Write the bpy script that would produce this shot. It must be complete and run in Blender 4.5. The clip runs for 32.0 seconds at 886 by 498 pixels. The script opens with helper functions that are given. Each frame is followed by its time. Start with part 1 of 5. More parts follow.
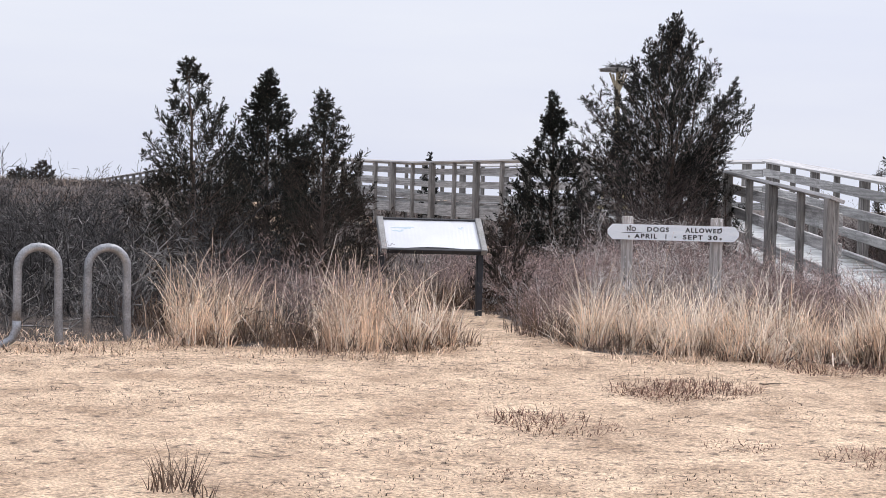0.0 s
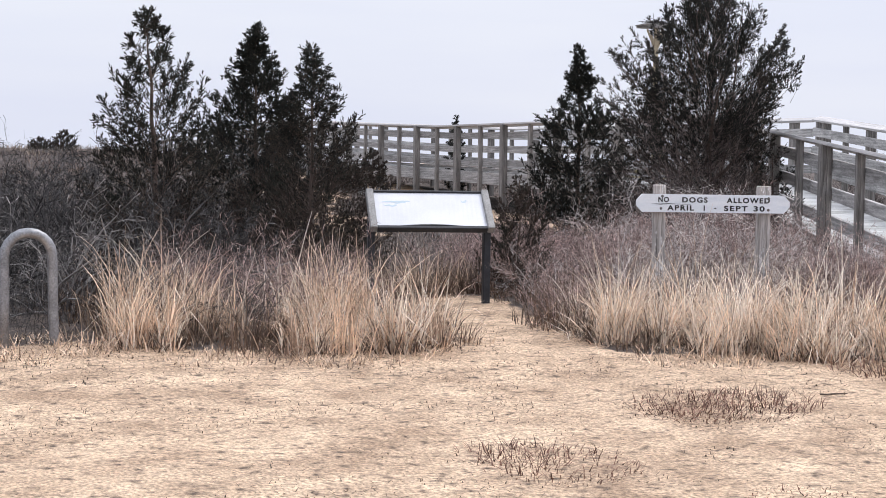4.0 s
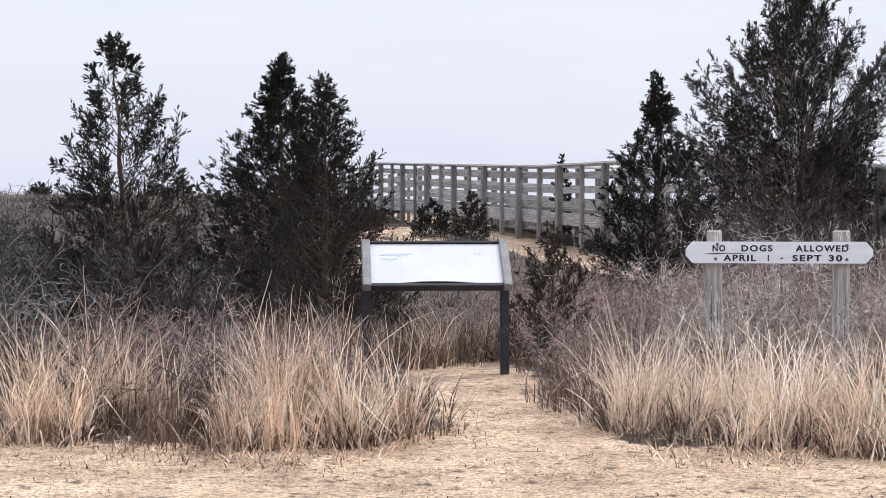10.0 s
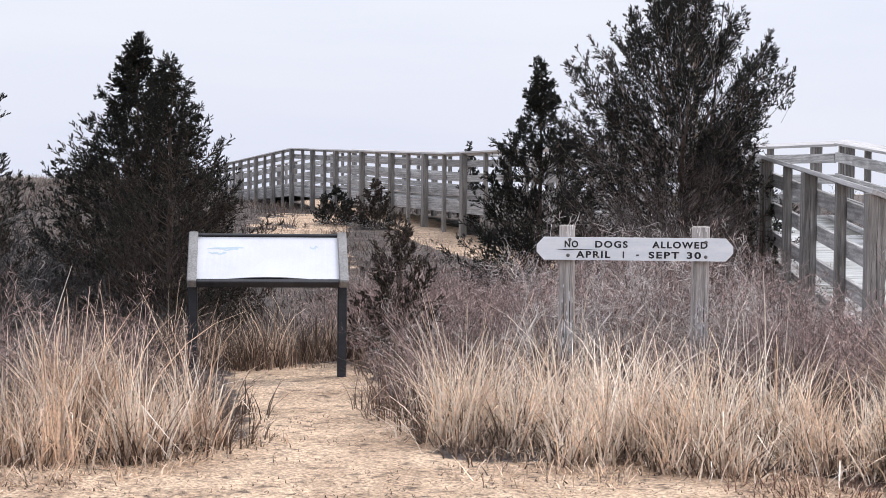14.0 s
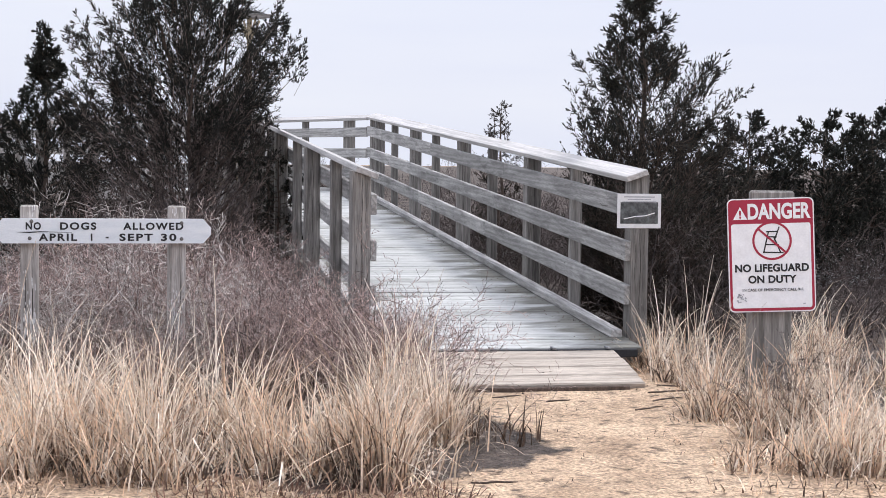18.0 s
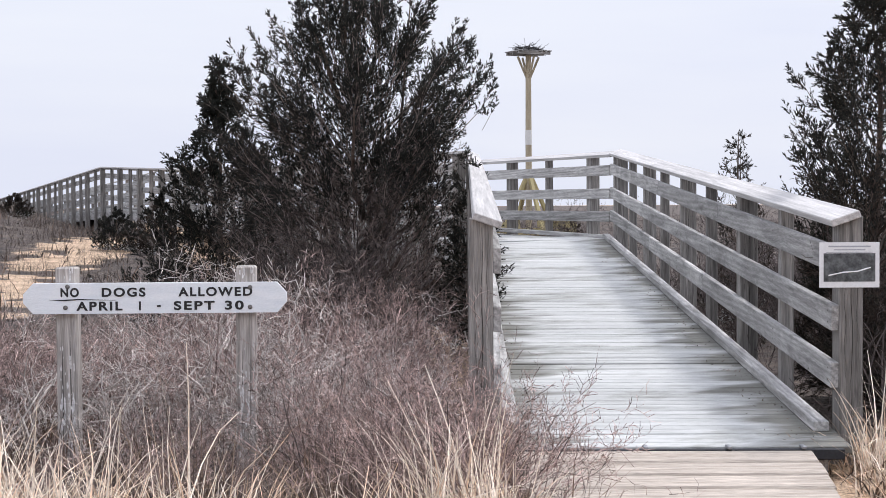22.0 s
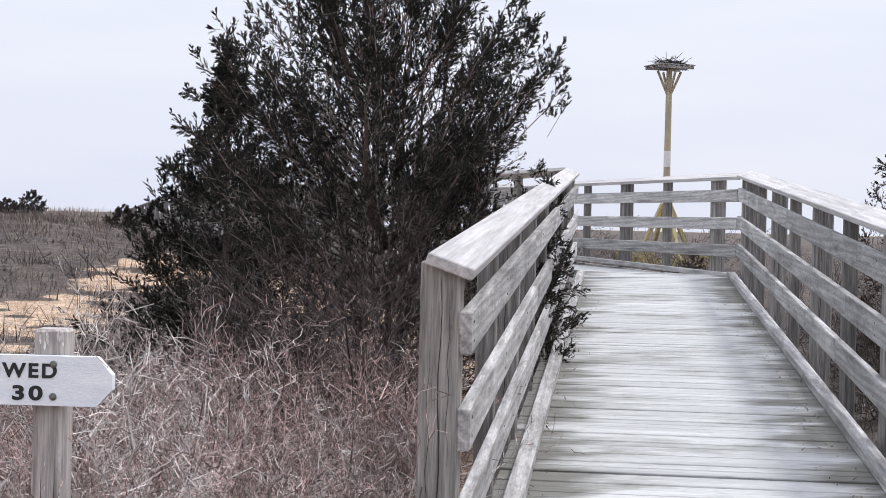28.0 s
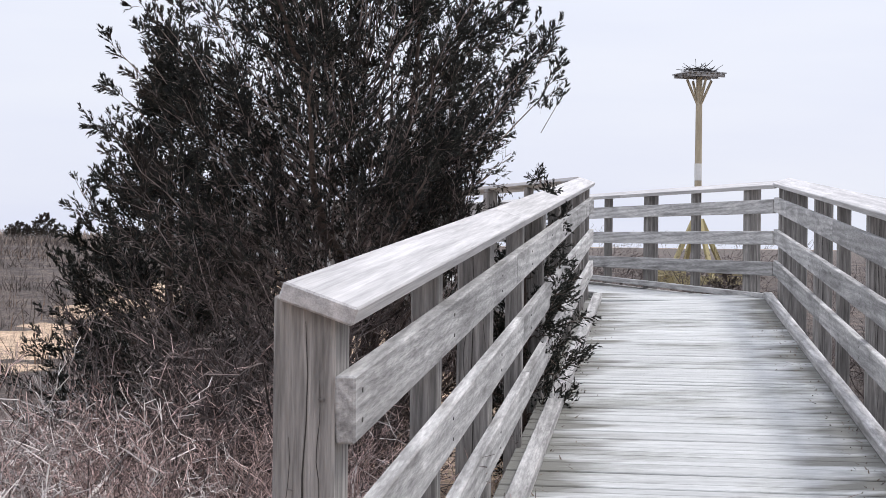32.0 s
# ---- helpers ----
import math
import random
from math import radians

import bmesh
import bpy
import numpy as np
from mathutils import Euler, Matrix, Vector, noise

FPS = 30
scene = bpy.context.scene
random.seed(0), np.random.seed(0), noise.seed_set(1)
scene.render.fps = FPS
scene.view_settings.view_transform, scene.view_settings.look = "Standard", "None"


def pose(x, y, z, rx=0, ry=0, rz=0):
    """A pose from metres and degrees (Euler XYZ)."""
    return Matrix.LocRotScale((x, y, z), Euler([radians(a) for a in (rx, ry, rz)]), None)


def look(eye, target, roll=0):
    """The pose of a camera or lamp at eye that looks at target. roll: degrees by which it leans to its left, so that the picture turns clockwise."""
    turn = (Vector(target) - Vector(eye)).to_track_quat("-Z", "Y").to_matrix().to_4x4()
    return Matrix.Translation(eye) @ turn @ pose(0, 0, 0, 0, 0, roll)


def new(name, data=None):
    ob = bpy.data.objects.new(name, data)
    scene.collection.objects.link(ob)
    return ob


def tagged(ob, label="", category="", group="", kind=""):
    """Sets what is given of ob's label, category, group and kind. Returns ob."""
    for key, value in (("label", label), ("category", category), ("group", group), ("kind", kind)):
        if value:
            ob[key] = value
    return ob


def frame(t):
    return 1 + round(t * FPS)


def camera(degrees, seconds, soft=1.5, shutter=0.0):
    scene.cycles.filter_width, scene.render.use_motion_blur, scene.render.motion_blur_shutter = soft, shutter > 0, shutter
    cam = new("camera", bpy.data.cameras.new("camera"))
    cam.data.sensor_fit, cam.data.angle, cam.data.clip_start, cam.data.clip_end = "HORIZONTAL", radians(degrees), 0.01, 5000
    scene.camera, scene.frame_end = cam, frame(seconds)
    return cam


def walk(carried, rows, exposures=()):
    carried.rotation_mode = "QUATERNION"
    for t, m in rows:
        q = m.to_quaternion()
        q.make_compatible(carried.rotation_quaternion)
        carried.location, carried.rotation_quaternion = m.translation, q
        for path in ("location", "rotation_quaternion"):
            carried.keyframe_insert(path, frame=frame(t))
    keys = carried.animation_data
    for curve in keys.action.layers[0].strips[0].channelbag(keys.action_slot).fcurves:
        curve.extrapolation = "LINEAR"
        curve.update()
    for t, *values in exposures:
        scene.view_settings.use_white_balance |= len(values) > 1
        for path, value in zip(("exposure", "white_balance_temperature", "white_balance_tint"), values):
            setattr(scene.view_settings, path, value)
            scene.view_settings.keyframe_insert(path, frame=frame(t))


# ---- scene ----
cam = camera(31.06, 32.0, soft=0.7)
# seconds, eye, yaw to the left of +y, pitch up, roll
PATH = [
    (0, (-3.218, -3.506, 1.058), -14.62, -1.81, 1.60),
    (0.5, (-3.096, -3.298, 1.066), -13.99, -1.97, 1.36),
    (1, (-2.985, -3.024, 1.086), -13.47, -1.98, 1.05),
    (1.5, (-2.870, -2.801, 1.083), -12.61, -1.67, 0.89),
    (2, (-2.713, -2.573, 1.099), -11.76, -1.43, 1.09),
    (2.5, (-2.617, -2.321, 1.085), -11.71, -1.95, 1.26),
    (3, (-2.541, -2.064, 1.097), -12.42, -2.87, 1.23),
    (3.5, (-2.453, -1.820, 1.088), -12.92, -3.42, 1.07),
    (4, (-2.391, -1.617, 1.098), -13.11, -3.12, 0.84),
    (4.5, (-2.334, -1.346, 1.103), -13.30, -2.33, 0.55),
    (6.5, (-1.986, -0.584, 1.128), -12.42, -1.78, 0.57),
    (7, (-1.950, -0.544, 1.124), -12.23, -1.75, 0.32),
    (7.5, (-1.871, -0.478, 1.115), -11.62, -1.96, 0.34),
    (8, (-1.662, -0.415, 1.117), -10.67, -2.25, 0.33),
    (8.5, (-1.523, -0.340, 1.109), -9.85, -2.38, 0.25),
    (9, (-1.391, -0.169, 1.116), -9.38, -2.23, 0.10),
    (9.5, (-1.257, -0.030, 1.118), -8.79, -1.84, 0.03),
    (10, (-1.070, 0.085, 1.131), -7.79, -1.68, 0.03),
    (10.5, (-0.941, 0.206, 1.128), -6.66, -1.85, -0.13),
    (11, (-0.796, 0.383, 1.149), -5.69, -1.93, -0.19),
    (11.5, (-0.697, 0.509, 1.165), -4.73, -1.69, 0.21),
    (12, (-0.537, 0.610, 1.159), -3.59, -1.49, 0.86),
    (12.5, (-0.444, 0.662, 1.165), -2.82, -1.67, 1.11),
    (13, (-0.429, 0.705, 1.165), -2.90, -2.02, 0.89),
    (13.5, (-0.416, 0.702, 1.157), -5.28, -2.24, 0.62),
    (14, (-0.375, 0.652, 1.163), -10.18, -2.16, 0.57),
    (14.5, (-0.348, 0.631, 1.170), -15.91, -1.75, 0.66),
    (15, (-0.355, 0.641, 1.172), -19.64, -1.17, 0.88),
    (15.5, (-0.353, 0.635, 1.171), -20.84, -0.84, 0.83),
    (17.5, (0.091, 0.940, 1.174), -24.67, -3.09, 0.75),
    (18, (0.403, 1.089, 1.205), -25.29, -3.03, 0.70),
    (18.5, (0.604, 1.267, 1.207), -24.58, -2.74, 0.38),
    (19, (0.802, 1.533, 1.220), -22.61, -2.29, 0.34),
    (19.5, (1.087, 1.738, 1.217), -20.19, -2.10, 0.38),
    (20, (1.300, 1.884, 1.217), -18.70, -1.96, 0.41),
    (20.5, (1.513, 2.115, 1.216), -17.95, -1.79, 0.26),
    (21, (1.709, 2.325, 1.216), -16.96, -1.65, 0.03),
    (21.5, (1.942, 2.506, 1.231), -15.31, -1.60, -0.17),
    (22, (2.108, 2.677, 1.228), -13.63, -1.60, -0.32),
    (22.5, (2.284, 2.922, 1.240), -12.34, -1.49, -0.11),
    (23, (2.437, 3.145, 1.234), -11.24, -1.46, 0.39),
    (23.5, (2.596, 3.391, 1.259), -10.19, -1.31, 0.73),
    (24, (2.696, 3.677, 1.260), -9.43, -0.93, 0.79),
    (24.5, (2.761, 3.899, 1.265), -8.86, -0.55, 0.67),
    (25, (2.874, 4.148, 1.254), -8.03, -0.52, 0.58),
    (25.5, (2.985, 4.375, 1.251), -7.65, -0.78, 0.70),
    (26, (3.106, 4.636, 1.254), -8.47, -1.06, 1.04),
    (26.5, (3.204, 4.786, 1.270), -9.66, -1.27, 1.38),
    (28.5, (3.548, 5.719, 1.271), -6.74, -0.45, 1.01),
    (29, (3.676, 5.937, 1.274), -5.12, 0.04, 0.70),
    (29.5, (3.734, 6.152, 1.257), -4.04, 0.14, 0.86),
    (30, (3.765, 6.375, 1.260), -3.70, 0.23, 0.41),
    (30.5, (3.824, 6.551, 1.249), -3.57, 0.10, 0.69),
    (31, (3.909, 6.759, 1.253), -3.56, -0.21, 1.05),
    (31.5, (3.950, 6.942, 1.237), -4.53, -0.30, 0.60),
    (32, (3.981, 7.129, 1.261), -6.83, -0.19, 0.68),
]


def aim(eye, yaw, pitch, roll):
    a, b = radians(yaw), radians(pitch)
    way = Vector((-math.sin(a) * math.cos(b), math.cos(a) * math.cos(b), math.sin(b)))
    return look(eye, Vector(eye) + way, roll)


walk(cam, [(t, aim(e, y, p, r)) for t, e, y, p, r in PATH], [(0, -0.06), (4, -0.03), (9, 0.0), (32, 0.0)])
# ---- end of walk ----
# ---------------------------------------------------------------- sky and sun
world = bpy.data.worlds.new("overcast_sky")
scene.world = world
world.use_nodes = True
wn, wl = world.node_tree.nodes, world.node_tree.links
wn.clear()
SUN_ELEV, SUN_ROT = radians(59), radians(65)
sky = wn.new("ShaderNodeTexSky")
sky.sky_type, sky.sun_disc = "NISHITA", False
sky.sun_elevation, sky.sun_rotation, sky.dust_density = SUN_ELEV, SUN_ROT, 4.0
co = wn.new("ShaderNodeTexCoord")
sep = wn.new("ShaderNodeSeparateXYZ")
wl.new(co.outputs["Generated"], sep.inputs[0])
lift = wn.new("ShaderNodeMapRange")
lift.inputs["From Min"].default_value, lift.inputs["From Max"].default_value = 0.14, 1.0
lift.inputs["To Min"].default_value, lift.inputs["To Max"].default_value = 0.775, 1.52
wl.new(sep.outputs["Z"], lift.inputs["Value"])
stretch = wn.new("ShaderNodeMapping")
stretch.inputs["Scale"].default_value = (1.0, 1.0, 7.0)
wl.new(co.outputs["Generated"], stretch.inputs["Vector"])
cloud = wn.new("ShaderNodeTexNoise")
cloud.inputs["Scale"].default_value, cloud.inputs["Detail"].default_value = 2.2, 5.0
wl.new(stretch.outputs[0], cloud.inputs["Vector"])
tint = wn.new("ShaderNodeValToRGB")
tint.color_ramp.elements[0].position, tint.color_ramp.elements[1].position = 0.34, 0.66
tint.color_ramp.elements[0].color = (0.955, 1.0, 1.19, 1)
tint.color_ramp.elements[1].color = (1.055, 1.09, 1.22, 1)
wl.new(cloud.outputs[0], tint.inputs[0])
layer = wn.new("ShaderNodeVectorMath")
layer.operation = "SCALE"
wl.new(tint.outputs[0], layer.inputs[0])
wl.new(lift.outputs[0], layer.inputs["Scale"])
low = wn.new("ShaderNodeBackground")
low.inputs["Strength"].default_value = 1.0
wl.new(layer.outputs[0], low.inputs["Color"])
high = wn.new("ShaderNodeBackground")
high.inputs["Strength"].default_value = 0.012
wl.new(sky.outputs[0], high.inputs["Color"])
both = wn.new("ShaderNodeAddShader")
wl.new(low.outputs[0], both.inputs[0])
wl.new(high.outputs[0], both.inputs[1])
wo = wn.new("ShaderNodeOutputWorld")
wl.new(both.outputs[0], wo.inputs[0])

sun = new("sun", bpy.data.lights.new("sun", "SUN"))
sun.data.energy, sun.data.angle, sun.data.color = 2.1, radians(10), (1.0, 0.965, 0.94)
sun.matrix_world = look((34, 24, 62), (0, 8, 0))
scene.view_settings.exposure = 0.0

# ---------------------------------------------------------------- materials


def mat(name, dark, light, scale=8.0, rough=0.85, bump=0.2, stretch=(1, 1, 1), third=None, third_scale=1.2, third_at=(0.5, 0.7), metal=0.0,
        random=0.0, island=False, vary=0.35, fine=90.0, fine_mix=0.25, space="Object", bump_dist=0.01, third_world=False, leafy=0.0, swirl=0.0, rings=None):
    m = bpy.data.materials.new(name)
    m.use_nodes = True
    n, l = m.node_tree.nodes, m.node_tree.links
    b = n["Principled BSDF"]
    b.inputs["Roughness"].default_value, b.inputs["Metallic"].default_value = rough, metal
    c = n.new("ShaderNodeTexCoord")
    if space == "World":
        g = n.new("ShaderNodeNewGeometry")
        src = g.outputs["Position"]
    else:
        src = c.outputs["Object"]
    mp = n.new("ShaderNodeMapping")
    mp.inputs["Scale"].default_value = stretch
    l.new(src, mp.inputs["Vector"])
    if random:
        oi = n.new("ShaderNodeObjectInfo")
        k = n.new("ShaderNodeVectorMath")
        k.operation = "SCALE"
        k.inputs[0].default_value = (37.0, 53.0, 71.0)
        l.new(oi.outputs["Random"], k.inputs["Scale"])
        l.new(k.outputs[0], mp.inputs["Location"])
    a = n.new("ShaderNodeTexNoise")
    a.inputs["Scale"].default_value, a.inputs["Detail"].default_value, a.inputs["Roughness"].default_value = scale, 6.0, 0.62
    a.inputs["Distortion"].default_value = swirl
    l.new(mp.outputs[0], a.inputs["Vector"])
    r = n.new("ShaderNodeValToRGB")
    r.color_ramp.elements[0].position, r.color_ramp.elements[1].position = 0.33, 0.68
    r.color_ramp.elements[0].color, r.color_ramp.elements[1].color = (*dark, 1), (*light, 1)
    l.new(a.outputs[0], r.inputs[0])
    colour = r.outputs[0]
    f = n.new("ShaderNodeTexNoise")
    f.inputs["Scale"].default_value, f.inputs["Detail"].default_value = fine, 3.0
    l.new(mp.outputs[0], f.inputs["Vector"])
    fr = n.new("ShaderNodeMapRange")
    fr.inputs["From Min"].default_value, fr.inputs["From Max"].default_value = 0.3, 0.7
    fr.inputs["To Min"].default_value, fr.inputs["To Max"].default_value = 1.0 - fine_mix, 1.0 + fine_mix
    l.new(f.outputs[0], fr.inputs["Value"])
    fm = n.new("ShaderNodeVectorMath")
    fm.operation = "SCALE"
    l.new(colour, fm.inputs[0])
    l.new(fr.outputs[0], fm.inputs["Scale"])
    colour = fm.outputs[0]
    if rings:
        # curving growth rings; rings: their stretch and strength
        wave, wmap, wr, wm = n.new("ShaderNodeTexWave"), n.new("ShaderNodeMapping"), n.new("ShaderNodeMapRange"), n.new("ShaderNodeVectorMath")
        wave.wave_type, wave.bands_direction, wave.wave_profile = "BANDS", "DIAGONAL", "SIN"
        wave.inputs["Scale"].default_value, wave.inputs["Distortion"].default_value = 14.0, 9.0
        wave.inputs["Detail"].default_value, wave.inputs["Detail Scale"].default_value = 2.0, 0.7
        wmap.inputs["Scale"].default_value = rings[0]
        l.new(src, wmap.inputs["Vector"])
        if random:
            l.new(k.outputs[0], wmap.inputs["Location"])
        l.new(wmap.outputs[0], wave.inputs["Vector"])
        wr.inputs["To Min"].default_value, wr.inputs["To Max"].default_value = 1.0 + rings[1], 1.0 - rings[1]
        l.new(wave.outputs["Fac"], wr.inputs["Value"])
        wm.operation = "SCALE"
        l.new(colour, wm.inputs[0])
        l.new(wr.outputs[0], wm.inputs["Scale"])
        colour = wm.outputs[0]
    if third:
        t = n.new("ShaderNodeTexNoise")
        t.inputs["Scale"].default_value, t.inputs["Detail"].default_value, t.inputs["Roughness"].default_value = third_scale, 7.0, 0.7
        if third_world:
            wp, wm = n.new("ShaderNodeNewGeometry"), n.new("ShaderNodeMapping")
            wm.inputs["Scale"].default_value = third_world
            l.new(wp.outputs["Position"], wm.inputs["Vector"])
            l.new(wm.outputs[0], t.inputs["Vector"])
        else:
            l.new(mp.outputs[0], t.inputs["Vector"])
        tr = n.new("ShaderNodeMapRange")
        tr.inputs["From Min"].default_value, tr.inputs["From Max"].default_value = third_at
        l.new(t.outputs[0], tr.inputs["Value"])
        mx = n.new("ShaderNodeMix")
        mx.data_type = "RGBA"
        mx.inputs[7].default_value = (*third, 1)
        l.new(tr.outputs[0], mx.inputs[0])
        l.new(colour, mx.inputs[6])
        colour = mx.outputs[2]
    if random or island:
        if island:
            oi = n.new("ShaderNodeNewGeometry")
            rnd = oi.outputs["Random Per Island"]
        else:
            rnd = oi.outputs["Random"]
        v = n.new("ShaderNodeMapRange")
        v.inputs["To Min"].default_value, v.inputs["To Max"].default_value = 1.0 - (random or vary), 1.0 + (random or vary)
        l.new(rnd, v.inputs["Value"])
        s = n.new("ShaderNodeVectorMath")
        s.operation = "SCALE"
        l.new(colour, s.inputs[0])
        l.new(v.outputs[0], s.inputs["Scale"])
        colour = s.outputs[0]
    l.new(colour, b.inputs["Base Color"])
    if leafy:
        # thin blades let some light through
        tl, ms = n.new("ShaderNodeBsdfTranslucent"), n.new("ShaderNodeMixShader")
        ms.inputs[0].default_value = leafy
        l.new(colour, tl.inputs["Color"])
        l.new(b.outputs[0], ms.inputs[1])
        l.new(tl.outputs[0], ms.inputs[2])
        l.new(ms.outputs[0], n["Material Output"].inputs["Surface"])
    if bump:
        u = n.new("ShaderNodeBump")
        u.inputs["Strength"].default_value, u.inputs["Distance"].default_value = bump, bump_dist
        ad = n.new("ShaderNodeMath")
        ad.operation = "ADD"
        l.new(a.outputs[0], ad.inputs[0])
        l.new(f.outputs[0], ad.inputs[1])
        l.new(ad.outputs[0], u.inputs["Height"])
        l.new(u.outputs[0], b.inputs["Normal"])
    return m


def plain(name, colour, rough=0.5, metal=0.0):
    return mat(name, tuple(c * 0.93 for c in colour), tuple(min(1, c * 1.05) for c in colour), 14, rough, 0.05, metal=metal, fine_mix=0.04)


SAND = mat("pale_sand", (0.40, 0.276, 0.182), (0.74, 0.55, 0.385), 2.4, 0.95, 1.0, third=(0.11, 0.075, 0.054), third_scale=15, third_at=(0.54, 0.65),
           fine=60, fine_mix=0.55, space="World", bump_dist=0.03, stretch=(0.95, 1.05, 1))


def add_duff(m):
    """Brown leaf duff over the sand where the ground-cover value of the mesh is high, its edge ragged."""
    n, l = m.node_tree.nodes, m.node_tree.links
    base = n["Principled BSDF"].inputs["Base Color"]
    before = base.links[0].from_socket
    at, ge = n.new("ShaderNodeAttribute"), n.new("ShaderNodeNewGeometry")
    at.attribute_name = "cover"
    edge, patch, fine = n.new("ShaderNodeTexNoise"), n.new("ShaderNodeTexNoise"), n.new("ShaderNodeTexNoise")
    for node, scale in ((edge, 5.0), (patch, 2.4), (fine, 22.0)):
        node.inputs["Scale"].default_value, node.inputs["Detail"].default_value, node.inputs["Roughness"].default_value = scale, 6.0, 0.65
        l.new(ge.outputs["Position"], node.inputs["Vector"])
    add = n.new("ShaderNodeMath")
    add.operation = "MULTIPLY_ADD"
    add.inputs[1].default_value = 1.6
    l.new(edge.outputs[0], add.inputs[0])
    l.new(at.outputs["Fac"], add.inputs[2])
    cut = n.new("ShaderNodeMapRange")
    cut.inputs["From Min"].default_value, cut.inputs["From Max"].default_value = 1.18, 1.42
    l.new(add.outputs[0], cut.inputs["Value"])
    tone = n.new("ShaderNodeValToRGB")
    tone.color_ramp.elements[0].position, tone.color_ramp.elements[1].position = 0.36, 0.68
    # duff brown, painted darker than itself so that gaps between plants look shaded
    tone.color_ramp.elements[0].color, tone.color_ramp.elements[1].color = (0.035, 0.027, 0.024, 1), (0.155, 0.12, 0.1, 1)
    l.new(patch.outputs[0], tone.inputs[0])
    grain = n.new("ShaderNodeMapRange")
    grain.inputs["From Min"].default_value, grain.inputs["From Max"].default_value = 0.3, 0.7
    grain.inputs["To Min"].default_value, grain.inputs["To Max"].default_value = 0.3, 1.75
    l.new(fine.outputs[0], grain.inputs["Value"])
    sc, mx = n.new("ShaderNodeVectorMath"), n.new("ShaderNodeMix")
    sc.operation, mx.data_type = "SCALE", "RGBA"
    l.new(tone.outputs[0], sc.inputs[0])
    l.new(grain.outputs[0], sc.inputs["Scale"])
    l.new(cut.outputs[0], mx.inputs[0])
    l.new(before, mx.inputs[6])
    l.new(sc.outputs[0], mx.inputs[7])
    l.new(mx.outputs[2], base)


add_duff(SAND)
WOOD_GRAIN = (7, 0.16, 7)
WOOD = mat("weathered_grey_wood", (0.21, 0.204, 0.197), (0.46, 0.449, 0.437), 3, 0.85, 0.6, (4, 0.5, 4), third=(0.09, 0.084, 0.078), third_scale=2.2,
           third_at=(0.56, 0.74), random=0.2, fine=30, fine_mix=0.22, bump_dist=0.006, swirl=0.9, rings=((1, 0.035, 1), 0.16))
# weathered like the rails, but with the shade on upright faces in its colour
WOOD_UP = mat("weathered_shaded_post_wood", (0.125, 0.117, 0.109), (0.33, 0.31, 0.29), 6, 0.85, 0.6, (5, 5, 0.3), third=(0.075, 0.07, 0.063), third_scale=3.0,
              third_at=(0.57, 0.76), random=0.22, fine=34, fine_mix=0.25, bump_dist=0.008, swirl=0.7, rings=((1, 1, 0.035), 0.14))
PALE_POST = mat("pale_worn_post_wood", (0.25, 0.225, 0.205), (0.52, 0.48, 0.45), 6, 0.85, 0.6, (5, 5, 0.3), third=(0.12, 0.10, 0.088), third_scale=3.0,
                third_at=(0.6, 0.78), random=0.12, fine=34, fine_mix=0.25, bump_dist=0.008, swirl=0.7, rings=((1, 1, 0.035), 0.12))
CAP_WOOD = mat("bleached_cap_wood", (0.33, 0.32, 0.315), (0.58, 0.56, 0.55), 6, 0.8, 0.4, WOOD_GRAIN, third=(0.26, 0.25, 0.23), third_scale=2.0,
               third_at=(0.6, 0.85), random=0.08, fine=34, fine_mix=0.12, bump_dist=0.004)
DECK_WOOD = mat("bleached_deck_wood", (0.40, 0.405, 0.398), (0.545, 0.55, 0.542), 2, 0.72, 0.5, (0.8, 6, 6), third=(0.17, 0.172, 0.145), third_scale=1.0,
                third_at=(0.52, 0.72), random=0.1, fine=20, fine_mix=0.13, bump_dist=0.005, third_world=(0.9, 1.9, 1))
FAR_DECK = DECK_WOOD
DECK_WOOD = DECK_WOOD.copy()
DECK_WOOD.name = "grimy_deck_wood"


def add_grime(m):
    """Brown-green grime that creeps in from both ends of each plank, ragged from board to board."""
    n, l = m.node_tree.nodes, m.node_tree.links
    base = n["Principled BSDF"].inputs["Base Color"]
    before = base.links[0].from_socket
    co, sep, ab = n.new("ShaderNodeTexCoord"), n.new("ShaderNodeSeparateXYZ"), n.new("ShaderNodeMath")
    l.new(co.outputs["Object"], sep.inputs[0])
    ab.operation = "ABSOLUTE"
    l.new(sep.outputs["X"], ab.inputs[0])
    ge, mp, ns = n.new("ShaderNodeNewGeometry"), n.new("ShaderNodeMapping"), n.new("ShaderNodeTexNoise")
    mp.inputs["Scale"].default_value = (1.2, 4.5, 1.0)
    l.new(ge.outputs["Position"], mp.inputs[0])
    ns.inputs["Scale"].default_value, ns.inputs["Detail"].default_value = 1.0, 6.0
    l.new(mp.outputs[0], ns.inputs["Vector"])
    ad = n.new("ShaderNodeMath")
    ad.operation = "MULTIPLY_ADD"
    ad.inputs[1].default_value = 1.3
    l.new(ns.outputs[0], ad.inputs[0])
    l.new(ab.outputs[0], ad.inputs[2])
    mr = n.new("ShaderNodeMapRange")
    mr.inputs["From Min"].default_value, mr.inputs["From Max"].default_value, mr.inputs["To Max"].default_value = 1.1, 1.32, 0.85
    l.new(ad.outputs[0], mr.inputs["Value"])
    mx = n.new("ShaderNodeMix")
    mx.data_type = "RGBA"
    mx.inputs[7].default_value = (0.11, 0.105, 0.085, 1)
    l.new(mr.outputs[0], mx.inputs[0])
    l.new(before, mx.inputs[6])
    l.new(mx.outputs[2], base)


